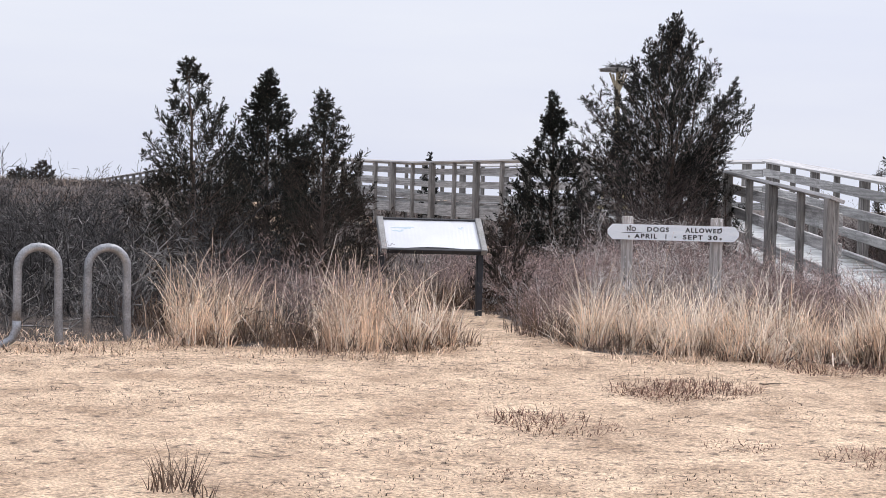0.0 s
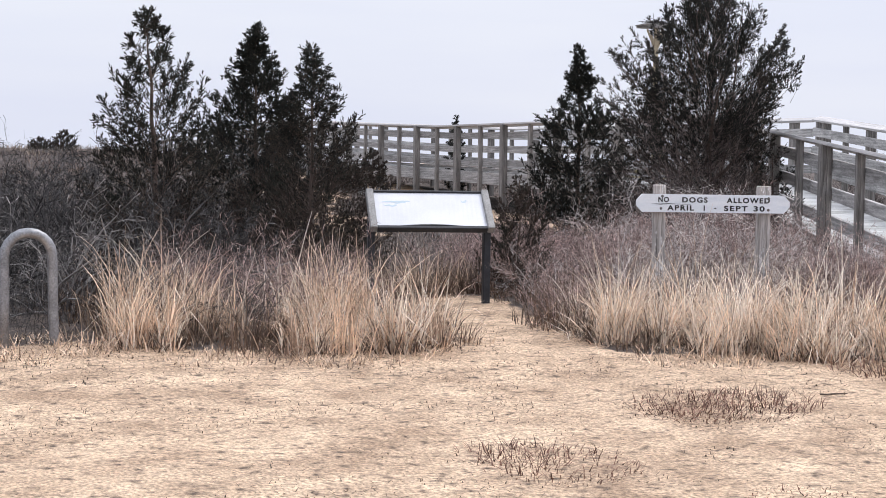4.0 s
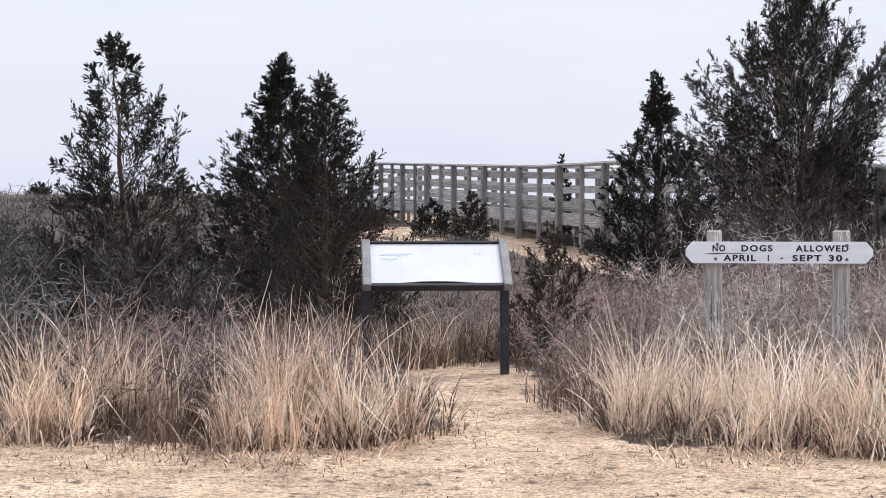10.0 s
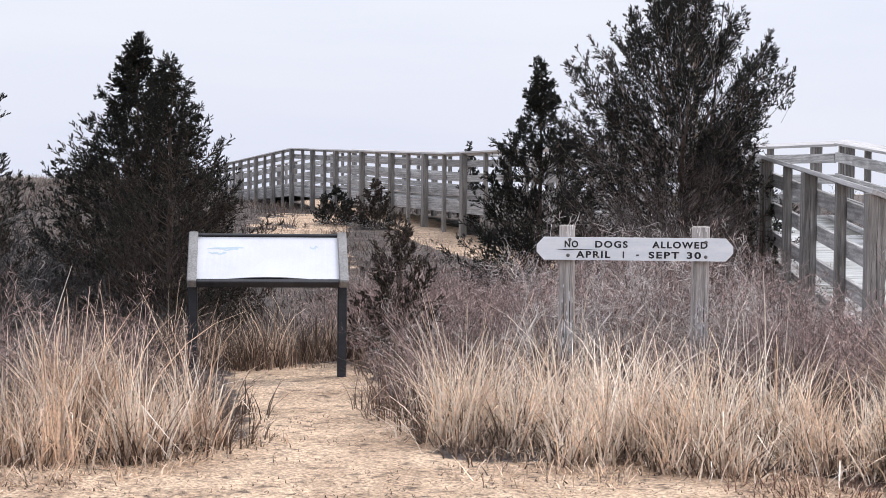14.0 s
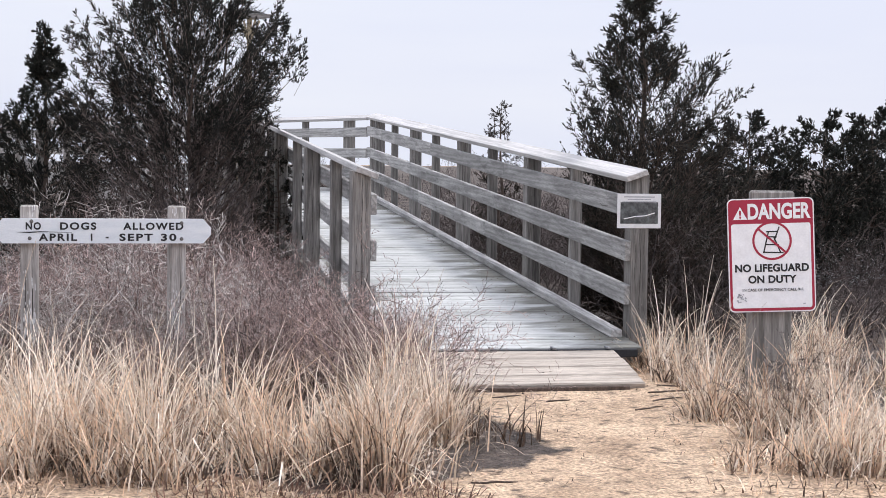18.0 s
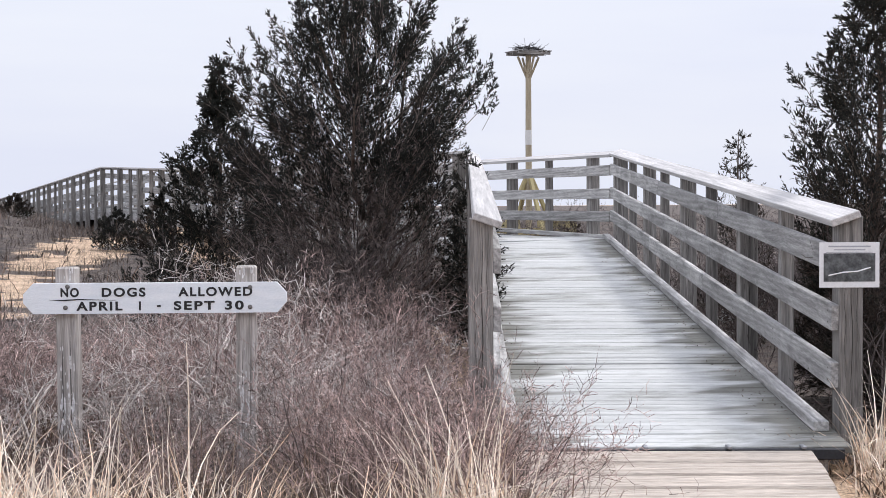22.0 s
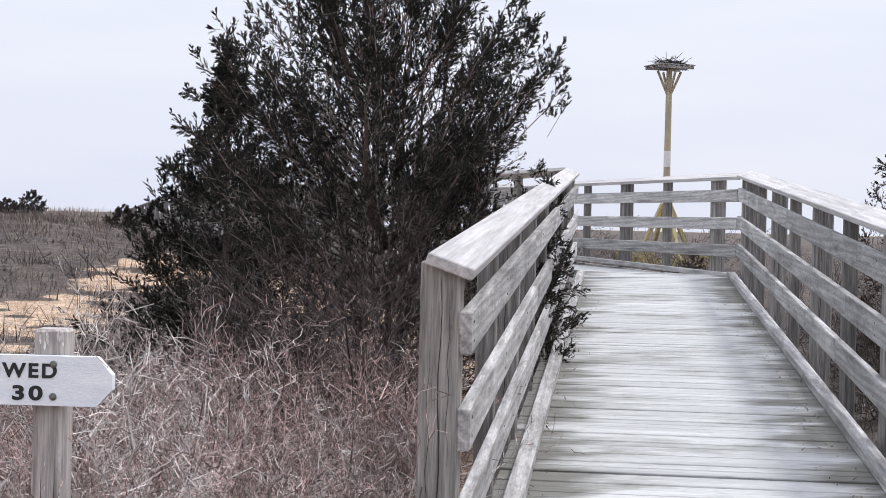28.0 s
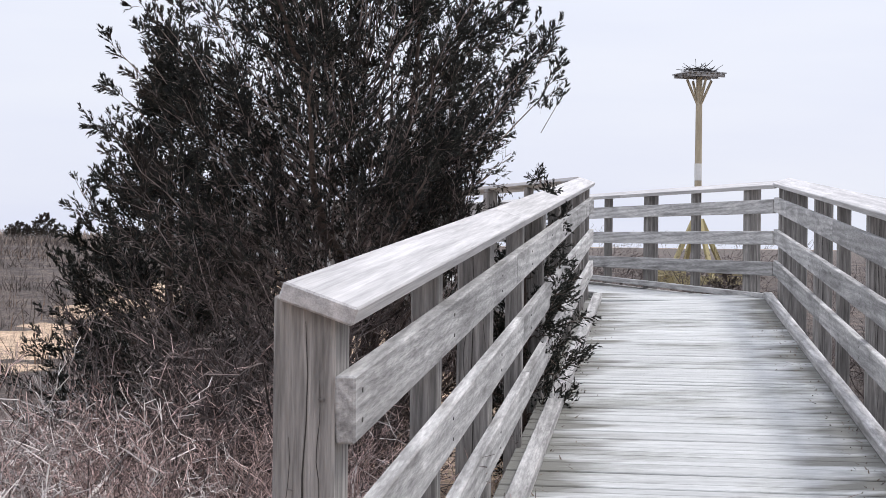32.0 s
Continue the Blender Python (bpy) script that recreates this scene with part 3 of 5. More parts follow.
def build_boardwalk():
    deck = empty("boardwalk", Matrix(), "weathered grey timber boardwalk with railings, rising gently", "boardwalk", kind="structure")
    left = empty("boardwalk_railing", Matrix(), "bleached grey timber railing with a sloping cap", "railing", "boardwalk railings", "structure")
    right = empty("boardwalk_railing", Matrix(), "bleached grey timber railing with a notice on its end post", "railing", "boardwalk railings", "structure")
    far_l = empty("boardwalk_railing", Matrix(), "distant grey timber railing over the dune", "railing", "boardwalk railings", "structure")
    far_r = empty("boardwalk_railing", Matrix(), "distant grey timber railing seen behind another", "railing", "boardwalk railings", "structure")
    posts = [(0.07 + 1.36 * k, k % 2 == 0) for k in range(9)]
    rail_side(reach_1, 0.0, BEND, 0.03, -1, N1, posts[:-1] + [(10.2, False), (BEND - 0.1, True)], left, 0.5)
    end_r = BEND + CLEAR * MITRE
    rail_side(reach_1, 0.0, end_r, CLEAR, 1, N1, posts + [(end_r - 0.1, True)], right, 0.5)
    far = [(0.3 + 1.2 * k, k % 2 == 0) for k in range(50)]
    rail_side(reach_2, 0.02, 24.4, 0.0, -1, N2, [p for p in far if p[0] < 24], far_l, 0.6, 4.8)
    rail_side(reach_2, 24.4, 60, 0.0, -1, N2, [p for p in far if p[0] > 24], far_l, 0.6, 4.8)
    s0 = -CLEAR * MITRE
    rail_side(reach_2, s0 + 0.02, 24.4, CLEAR, 1, N2, [p for p in far if s0 + 0.3 < p[0] < 24], far_r, 0.6, 4.8)
    rail_side(reach_2, 24.4, 60, CLEAR, 1, N2, [p for p in far if p[0] > 24], far_r, 0.6, 4.8)
    # deck: single planks on the first reach
    wide, gap = 0.089, 0.006
    JOINTS = (24, 66)
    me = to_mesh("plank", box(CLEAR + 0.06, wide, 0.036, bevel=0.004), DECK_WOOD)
    a, k, tilt = -0.30, 0, math.atan(0.0596)
    turn = Matrix.Rotation(math.atan2(N1.y, N1.x), 4, "Z") @ Matrix.Rotation(tilt, 4, "X")
    rnd = random.Random(4)
    while a < BEND + 0.5:
        ob = part("plank", me, None, deck)
        ob.matrix_basis = Matrix.Translation(reach_1(a + wide / 2, CLEAR / 2, -0.018 + rnd.uniform(-0.0025, 0.0025))) @ turn @ Matrix.Rotation(rnd.uniform(-0.002, 0.002), 4, "Z")
        a += wide + gap + (0.035 if k in JOINTS else 0)
        k += 1
    # deck of the second reach, joined
    bm, s = bmesh.new(), -0.32
    while s < 60:
        p = reach_2(s + 0.07, CLEAR / 2, -0.018)
        box(CLEAR + 0.06, 0.138, 0.036, p, 0, bm, Matrix.Rotation(math.atan2(N2.y, N2.x), 4, "Z"))
        s += 0.144
    tagged(part("far_planks", bm, FAR_DECK, deck), kind="stuff")
    for b in (0.1, CLEAR / 2, CLEAR - 0.1):
        add_beam("joist", reach_1(-0.28, b, -0.14), reach_1(BEND + 0.3, b, -0.14), 0.05, 0.19, N1, WOOD, deck)
    # approach of tan planks down to the sand
    ramp = empty("approach_ramp", Matrix(), "worn tan planks leading from the sand onto the boardwalk", "ramp", kind="structure")
    for k in range(4):
        a0, a1 = -0.335 - 0.165 * k, -0.335 - 0.165 * (k + 1) + 0.012
        z0, z1 = 0.11 - 0.028 * k, 0.11 - 0.028 * (k + 1)
        p = L0 + (a0 + a1) / 2 * U1 + (0.76 + 0.02 * (k % 2)) * N1
        bm = box(1.36 - 0.06 * (k == 3) - 0.03 * (k == 1), 0.15, 0.04, bevel=0.008)
        ob = part("plank", bm, FRESH_WOOD, ramp)
        ob.matrix_basis = Matrix.Translation((p.x, p.y, (z0 + z1) / 2 - 0.03)) @ Matrix.Rotation(math.atan2(N1.y, N1.x), 4, "Z") @ Matrix.Rotation(math.atan(0.17), 4, "X")
    bm = box(1.18, 0.03, 0.03, bevel=0.006)
    ob = part("edging", bm, BARK, ramp, "dark rotten edging board")
    p = L0 - 1.01 * U1 + 0.74 * N1
    ob.matrix_basis = Matrix.Translation((p.x, p.y, -0.04)) @ Matrix.Rotation(math.atan2(N1.y, N1.x) + 0.02, 4, "Z")
    bm = box(CLEAR - 0.02, 0.03, 0.05, bevel=0.004)
    ob = part("edge_channel", bm, DARK_METAL, ramp, "dark steel edge channel")
    p = L0 - 0.318 * U1 + CLEAR / 2 * N1
    ob.matrix_basis = Matrix.Translation((p.x, p.y, 0.077)) @ Matrix.Rotation(math.atan2(N1.y, N1.x), 4, "Z")
    for b in (0.3, 0.68, 1.06, 1.4):
        bm = box(0.022, 0.07, 0.014, bevel=0.003)
        ob = part("strap", bm, STEEL, ramp)
        p = L0 - 0.318 * U1 + b * N1
        ob.matrix_basis = Matrix.Translation((p.x, p.y, 0.111)) @ Matrix.Rotation(math.atan2(N1.y, N1.x), 4, "Z")


build_boardwalk()


def build_poster():
    p = reach_1(0.0, CLEAR + RAIL_T + POST_W / 2 - 0.01, 0)
    thing = empty("notice_sheet", Matrix.Translation((p.x, p.y, 0.93)) @ Matrix.Rotation(math.atan2(N1.y, N1.x), 4, "Z") @ pose(0, -0.007, 0, 90, 0, 0),
                  "white laminated notice with a grey photograph, stapled to the post", "notice")
    part("sheet", box(0.285, 0.216, 0.003, bevel=0.0008), PAPER, thing)
    ob = part("photograph", box(0.245, 0.135, 0.001, bevel=0), PHOTO, thing)
    ob.matrix_basis = pose(0, -0.012, 0.0025)
    bm = bmesh.new()
    box(0.2, 0.007, 0.001, (0, 0.088, 0), 0, bm)
    box(0.15, 0.005, 0.001, (0, 0.072, 0), 0, bm)
    box(0.22, 0.003, 0.001, (0, 0.06, 0), 0, bm)
    part("print_lines", bm, FADE_GREY, thing).matrix_basis = pose(0, 0, 0.0025)
    bm = tube_bm([(-0.1, -0.05, 0), (-0.03, -0.035, 0), (0.04, -0.03, 0), (0.1, -0.012, 0)], 0.004, 6)
    part("white_line", bm, WHITE, thing).matrix_basis = pose(0, 0, 0.0015)


build_poster()

# ---------------------------------------------------------------- signs and rack


def build_dog_sign():
    a, b = Vector((2.12 + 0.03, 10.295)), Vector((2.96, 10.13))
    d = (b - a).normalized()
    yaw = math.atan2(d.y, d.x)
    mid = (a + b) / 2
    thing = empty("notice_board", Matrix.Translation((mid.x, mid.y, 0.0)) @ Matrix.Rotation(yaw, 4, "Z"),
                  "white painted board with black routed letters on two weathered posts", "sign")
    half = (b - a).length / 2
    for s in (-1, 1):
        bm = box(0.098, 0.09, 1.26, (0, 0, 0.315), 0.008)
        ob = part("post", bm, PALE_POST, thing)
        ob.matrix_basis = pose(s * half, 0.062, 0, 0, 0.3 * s, 4 * s)
        flake = random.Random(5 + s)
        for _ in range(60):
            zc, r = flake.triangular(0.05, 0.62, 0.2) if flake.random() < 0.9 else flake.uniform(0.88, 0.93), flake.uniform(0.0015, 0.006)
            bm = bmesh.new()
            xc = flake.uniform(-0.035, 0.035)
            ring = []
            for k in range(9):
                rr = r * flake.uniform(0.6, 1.2)
                px = max(-0.046, min(0.046, xc + rr * math.cos(k * 0.698)))
                ring.append(bm.verts.new((px, -0.0462, zc + 4.0 * rr * math.sin(k * 0.698))))
            bm.faces.new(ring)
            part("paint_flake", bm, PEELING, ob, "flake of old white paint")
        drying = random.Random(15 + s)
        for x0 in (-0.02, 0.018):
            bm = bmesh.new()
            z0, z1 = drying.uniform(0.0, 0.2), drying.uniform(0.5, 0.68)
            bm.faces.new([bm.verts.new(p) for p in ((x0, -0.0458, z0), (x0 + 0.003, -0.0458, (z0 + z1) / 2), (x0, -0.0458, z1), (x0 - 0.002, -0.0458, (z0 + z1) / 2))])
            part("crack", bm, CRACK, ob, "dark drying crack")
    bm = bmesh.new()
    w, h, c = 0.61, 0.071, 0.05
    outline = [(-w, -h + c), (-w + 0.045, -h), (w - 0.045, -h), (w, -h + c), (w, h - c), (w - 0.045, h), (-w + 0.045, h), (-w, h - c)]
    front = [bm.verts.new((x, -0.016, z)) for x, z in outline]
    back = [bm.verts.new((x, 0.016, z)) for x, z in outline]
    bm.faces.new(front)
    bm.faces.new(back[::-1])
    for i in range(8):
        bm.faces.new((front[i], back[i], back[(i + 1) % 8], front[(i + 1) % 8]))
    bmesh.ops.recalc_face_normals(bm, faces=bm.faces)
    board = part("board", bm, SIGN_WHITE, thing)
    board.matrix_basis = pose(0, 0, 0.80)
    for text, x0, x1, z in (("NO", -0.437, -0.353, 0.026), ("DOGS", -0.247, -0.045, 0.026), ("ALLOWED", 0.107, 0.45, 0.026),
                            ("APRIL", -0.365, -0.152, -0.038), ("1", -0.078, -0.064, -0.038), ("-", 0.003, 0.03, -0.033), ("SEPT", 0.086, 0.275, -0.038), ("30", 0.322, 0.41, -0.038)):
        ob = letters("lettering", text, 0.056, INK, board, Matrix(), 1.25 if len(text) > 1 else 1.0, bold=0.0018)
        xs = [v.co.x for v in ob.data.vertices]
        k = (x1 - x0) / (max(xs) - min(xs)) if len(text) > 1 else 1.0
        ob.matrix_basis = pose((x0 + x1) / 2 - k * (max(xs) + min(xs)) / 2, -0.0172, z, 90, 0, 0) @ Matrix.Diagonal((k, 1, 1, 1))
    bm = tube_bm([(-0.49, -0.0165, -0.006), (-0.42, -0.0165, -0.008), (-0.36, -0.0165, -0.004), (-0.18, -0.0165, -0.009)], [0.0006, 0.004, 0.003, 0.0006], 6)
    part("crack", bm, INK, board, "dark split along the grain")
    for x, z in ((-0.405, 0.055), (-0.415, -0.042), (0.44, 0.047), (0.44, -0.045)):
        bm = bmesh.new()
        bmesh.ops.create_uvsphere(bm, u_segments=12, v_segments=6, radius=0.011)
        bmesh.ops.scale(bm, vec=(1, 0.5, 1), verts=bm.verts)
        part("bolt", bm, BOLT, board).matrix_basis = pose(x, -0.018, z)


def build_panel():
    """Low interpretive panel on two legs."""
    thing = empty("information_panel", pose(0.29, 10.36, 0, 0, 0, -3.5), "tilted white information panel, sun-faded, on dark metal legs", "information panel")
    tilt = 41.0
    m = pose(0, 0, 0.725, tilt, 0, 0)
    w, h = 0.85, 0.385
    for s in (-1, 1):
        bm = box(0.055, 0.075, 0.88, (0, 0, 0.23), 0.006)
        part("leg", bm, DARK_METAL, thing).matrix_basis = pose(s * 0.452, 0.02, 0)
        ob = part("side_frame", box(0.056, h + 0.05, 0.062, bevel=0.006), FRAME_GREY, thing, "grey metal frame side")
        ob.matrix_basis = m @ pose(s * (w / 2 + 0.028), 0, 0)
    ob = part("bottom_frame", box(w, 0.03, 0.05, bevel=0.004), DARK_METAL, thing)
    ob.matrix_basis = m @ pose(0, -h / 2 - 0.01, -0.005)
    ob = part("top_frame", box(w, 0.018, 0.04, bevel=0.003), DARK_METAL, thing)
    ob.matrix_basis = m @ pose(0, h / 2 + 0.012, -0.002)
    part("backing", box(w, h, 0.012, bevel=0), DARK_METAL, thing).matrix_basis = m @ pose(0, 0, -0.012)
    bm = bmesh.new()
    n = 24
    top = [bm.verts.new((w * (i / n - 0.5), h / 2, 0.004)) for i in range(n + 1)]
    bot = [bm.verts.new((w * (i / n - 0.5), -h / 2 + 0.022 * math.sin(math.pi * i / n) ** 1.5, 0.004 + 0.012 * math.sin(math.pi * i / n))) for i in range(n + 1)]
    for i in range(n):
        bm.faces.new((bot[i], bot[i + 1], top[i + 1], top[i]))
    r = bmesh.ops.extrude_face_region(bm, geom=bm.faces[:])
    bmesh.ops.translate(bm, vec=(0, 0, -0.005), verts=[v for v in r["geom"] if isinstance(v, bmesh.types.BMVert)])
    bmesh.ops.recalc_face_normals(bm, faces=bm.faces)
    face = part("face", bm, PANEL_WHITE, thing, "sun-faded white map panel with warped lower edge")
    face.matrix_basis = m
    rnd = random.Random(3)
    for mt, x, y, sx, sy in ((FADE_BLUE, -0.24, 0.09, 0.26, 0.010), (FADE_BLUE, -0.12, 0.075, 0.3, 0.012), (FADE_BLUE, -0.3, 0.045, 0.12, 0.01), (FADE_BLUE, -0.14, 0.045, 0.3, 0.008),
                             (FADE_GREY, 0.24, -0.09, 0.09, 0.025), (FADE_GREY, 0.1, -0.06, 0.12, 0.01), (FADE_BLUE, 0.28, 0.1, 0.05, 0.01)):
        bm = tube_bm([(sx * (t - 0.5), 0.012 * rnd.uniform(-1, 1), 0) for t in (0, 0.2, 0.4, 0.6, 0.8, 1)], [sy * k for k in (0.2, 0.7, 1, 0.8, 0.9, 0.2)], 6)
        bmesh.ops.scale(bm, vec=(1, 1, 0.03), verts=bm.verts)
        part("faded_print", bm, mt, face).matrix_basis = pose(x, y, 0.0065)


def rounded(w, h, r, depth, seg=6):
    bm = bmesh.new()
    pts = []
    for cx, cy, a0 in ((w / 2 - r, h / 2 - r, 0), (-w / 2 + r, h / 2 - r, 90), (-w / 2 + r, -h / 2 + r, 180), (w / 2 - r, -h / 2 + r, 270)):
        for k in range(seg + 1):
            a = radians(a0 + 90 * k / seg)
            pts.append((cx + r * math.cos(a), cy + r * math.sin(a)))
    top = [bm.verts.new((x, y, 0)) for x, y in pts]
    bot = [bm.verts.new((x, y, -depth)) for x, y in pts]
    bm.faces.new(top)
    bm.faces.new(bot[::-1])
    for i in range(len(pts)):
        j = (i + 1) % len(pts)
        bm.faces.new((top[i], bot[i], bot[j], top[j]))
    return bm


def ring(r, t, depth, bm=None, seg=40):
    made = bm or bmesh.new()
    rows = [[made.verts.new((q * math.cos(2 * math.pi * k / seg), q * math.sin(2 * math.pi * k / seg), z)) for k in range(seg)] for q, z in ((r, 0), (r - t, 0), (r - t, -depth), (r, -depth))]
    for i in range(4):
        a, b = rows[i], rows[(i + 1) % 4]
        for k in range(seg):
            made.faces.new((a[k], a[(k + 1) % seg], b[(k + 1) % seg], b[k]))
    return made


def build_danger_sign():
    yaw = -32.0
    thing = empty("warning_sign", pose(5.735, 8.18, 0, 0, 0, yaw), "white warning sign with red header, on a grey timber post", "sign")
    part("post", box(0.24, 0.09, 1.35, (0, 0.06, 0.41), 0.012), WOOD_UP, thing)
    plate = part("plate", rounded(0.465, 0.62, 0.03, 0.004), WHITE, thing)
    plate.matrix_basis = pose(0, -0.012, 0.735, 90 - 2, -2.6, 0)
    bm = rounded(0.452, 0.607, 0.026, 0.0015)
    part("border", bm, RED, plate, "dark red border").matrix_basis = pose(0, 0, 0.0018)
    part("field", rounded(0.425, 0.46, 0.012, 0.001), WHITE, plate).matrix_basis = pose(0, -0.058, 0.0032)
    z = 0.0046
    letters("header", "DANGER", 0.115, WHITE, plate, pose(0.042, 0.234, z), 1.0, bold=0.004, wide=0.72)
    bm = bmesh.new()
    v = [bm.verts.new(c) for c in ((-0.038, -0.034, 0), (0.038, -0.034, 0), (0, 0.036, 0))]
    bm.faces.new(v)
    part("triangle", bm, WHITE, plate).matrix_basis = pose(-0.163, 0.23, z)
    letters("exclamation_mark", "!", 0.058, RED, plate, pose(-0.163, 0.222, z + 0.0012), bold=0.002)
    part("prohibition_ring", ring(0.106, 0.012, 0.001), RED, plate).matrix_basis = pose(0.005, 0.078, z)
    ch = bmesh.new()
    for p, q in (((-0.045, -0.062), (-0.018, 0.05)), ((0.045, -0.066), (0.01, 0.02)), ((0.012, 0.0), (0.04, 0.075)), ((-0.03, 0.05), (0.03, 0.05)), ((-0.028, 0.022), (0.026, 0.02)),
                 ((-0.035, -0.02), (0.036, -0.022)), ((-0.05, -0.062), (0.06, -0.066))):
        d = Vector(q) - Vector(p)
        box(d.length, 0.007, 0.001, ((p[0] + q[0]) / 2, (p[1] + q[1]) / 2, 0), 0, ch, Matrix.Rotation(math.atan2(d.y, d.x), 4, "Z"))
    part("chair_symbol", ch, INK, plate).matrix_basis = pose(0.005, 0.078, z)
    part("prohibition_bar", box(0.2, 0.011, 0.001, bevel=0), RED, plate).matrix_basis = pose(0.005, 0.078, z + 0.0014, 0, 0, -42)
    letters("text_line", "NO LIFEGUARD", 0.056, INK, plate, pose(0, -0.072, z), 1.05, bold=0.002, wide=0.97)
    letters("text_line", "ON DUTY", 0.056, INK, plate, pose(0, -0.134, z), 1.05, bold=0.002, wide=0.97)
    letters("text_line", "IN CASE OF EMERGENCY CALL 911", 0.0215, INK, plate, pose(0.004, -0.19, z), 1.0, wide=0.98)
    bm = bmesh.new()
    rnd = random.Random(8)
    for _ in range(26):
        box(0.008, 0.006, 0.001, (rnd.uniform(-0.024, 0.024), rnd.uniform(-0.024, 0.024), 0), 0, bm)
    part("smudged_square", bm, FADE_GREY, plate, "pale smudged square mark").matrix_basis = pose(-0.165, -0.235, z)
    part("small_mark", box(0.012, 0.006, 0.001, bevel=0), FADE_GREY, plate).matrix_basis = pose(0.17, -0.268, z)


def build_rack():
    thing = empty("bicycle_rack", pose(-3.14, 8.2, -0.05, 0, 0, 14), "grey galvanised tube bicycle rack with two hoops, feet in the grass", "bicycle rack")
    r, top = 0.145, 0.715
    tail = [(-0.62, -0.02, -0.01), (-0.45, -0.01, 0.0), (-0.33, 0, -0.01), (-0.24, 0, -0.01), (-0.175, 0, 0.03), (-r - 0.004, 0, 0.1), (-r, 0, 0.16)]
    part("ground_rail", tube_bm(tail, 0.031, 12), STEEL, thing, smooth=True)
    for h in (0.0, 0.505):
        pts = [(h - r, 0, 0.16 if h == 0.0 else -0.08), (h - r, 0, 0.25), (h - r, 0, top - r - 0.03)]
        pts += [(h - r * math.cos(a), 0, top - r - 0.03 + r * math.sin(a)) for a in (math.pi * k / 10 for k in range(1, 10))]
        pts += [(h + r, 0, top - r - 0.03), (h + r + 0.004, 0, 0.25), (h + r + 0.012, 0, 0.05), (h + r + 0.03, 0, -0.05)]
        part("hoop", tube_bm(pts, 0.031, 12), STEEL, thing, smooth=True)
    part("ground_rail", tube_bm([(r + 0.02, 0, -0.03), (0.2525, 0, -0.06), (0.505 - r, 0, -0.03)], 0.031, 12), STEEL, thing, smooth=True)


build_dog_sign()
build_panel()
build_danger_sign()
build_rack()


def build_osprey():
    x, y = 13.68, 41.2
    z = ground_z(x, y)
    thing = empty("nest_platform", pose(x, y, z, 0, 0, 12), "tall tan pole with a timber nest platform and yellow braces", "nest platform")
    top = 5.02 - z
    part("pole", tube_bm([(0, 0, -0.3), (0, 0, top * 0.5), (0, 0, top - 0.05)], [0.085, 0.078, 0.068], 12), POLE_WOOD, thing)
    part("band", tube_bm([(0, 0, top * 0.50), (0, 0, top * 0.58)], 0.083, 12), plain("white_band", (0.7, 0.69, 0.66)), thing, "white painted band")
    for k, (dx, dy) in enumerate(((-1, 0), (1, 0), (0, -1), (0, 1))):
        add_beam("bracket", (dx * 0.05, dy * 0.05, top - 0.62), (dx * 0.3, dy * 0.3, top - 0.10), 0.04, 0.05, Vector((dy, dx)) if dx == 0 else Vector((0, 1)), POLE_WOOD, thing)
        add_beam("brace", (dx * 0.75, dy * 0.75, 0.1), (dx * 0.09, dy * 0.09, 1.45), 0.09, 0.09, Vector((0, 1)) if dx else Vector((1, 0)), BRACE, thing, "yellow timber brace")
    for k, (p, q) in enumerate((((-0.9, -0.75, 0.12), (0.9, -0.75, 0.12)), ((-0.9, 0.75, 0.12), (0.9, 0.75, 0.12)), ((-0.8, -0.9, 0.3), (-0.8, 0.9, 0.3)), ((0.8, -0.9, 0.3), (0.8, 0.9, 0.3)))):
        add_beam("sill", p, q, 0.14, 0.16, Vector((0, 1)) if k < 2 else Vector((1, 0)), BRACE, thing, "yellow timber sill")
    for dy in (-0.32, 0, 0.32):
        add_beam("bearer", (-0.45, dy, top - 0.02), (0.45, dy, top - 0.02), 0.05, 0.07, Vector((0, 1)), WOOD, thing)
    for k in range(7):
        add_beam("slat", (-0.41 + k * 0.136, -0.42, top + 0.03), (-0.41 + k * 0.136, 0.42, top + 0.03), 0.08, 0.025, Vector((1, 0)), WOOD, thing)
    rnd = random.Random(12)
    bm = bmesh.new()
    for _ in range(110):
        a, r = rnd.uniform(0, 6.28), rnd.uniform(0.05, 0.34)
        p = Vector((r * math.cos(a), r * math.sin(a), top + 0.05 + rnd.uniform(0, 0.08)))
        d = Vector((rnd.uniform(-1, 1), rnd.uniform(-1, 1), rnd.uniform(-0.15, 0.35))).normalized() * rnd.uniform(0.12, 0.3)
        tube_bm([p - d, p + d], 0.006, 3, bm)
    part("nest", bm, TWIG_GREY, thing, "loose nest of bare sticks")


build_osprey()

# ---------------------------------------------------------------- plants

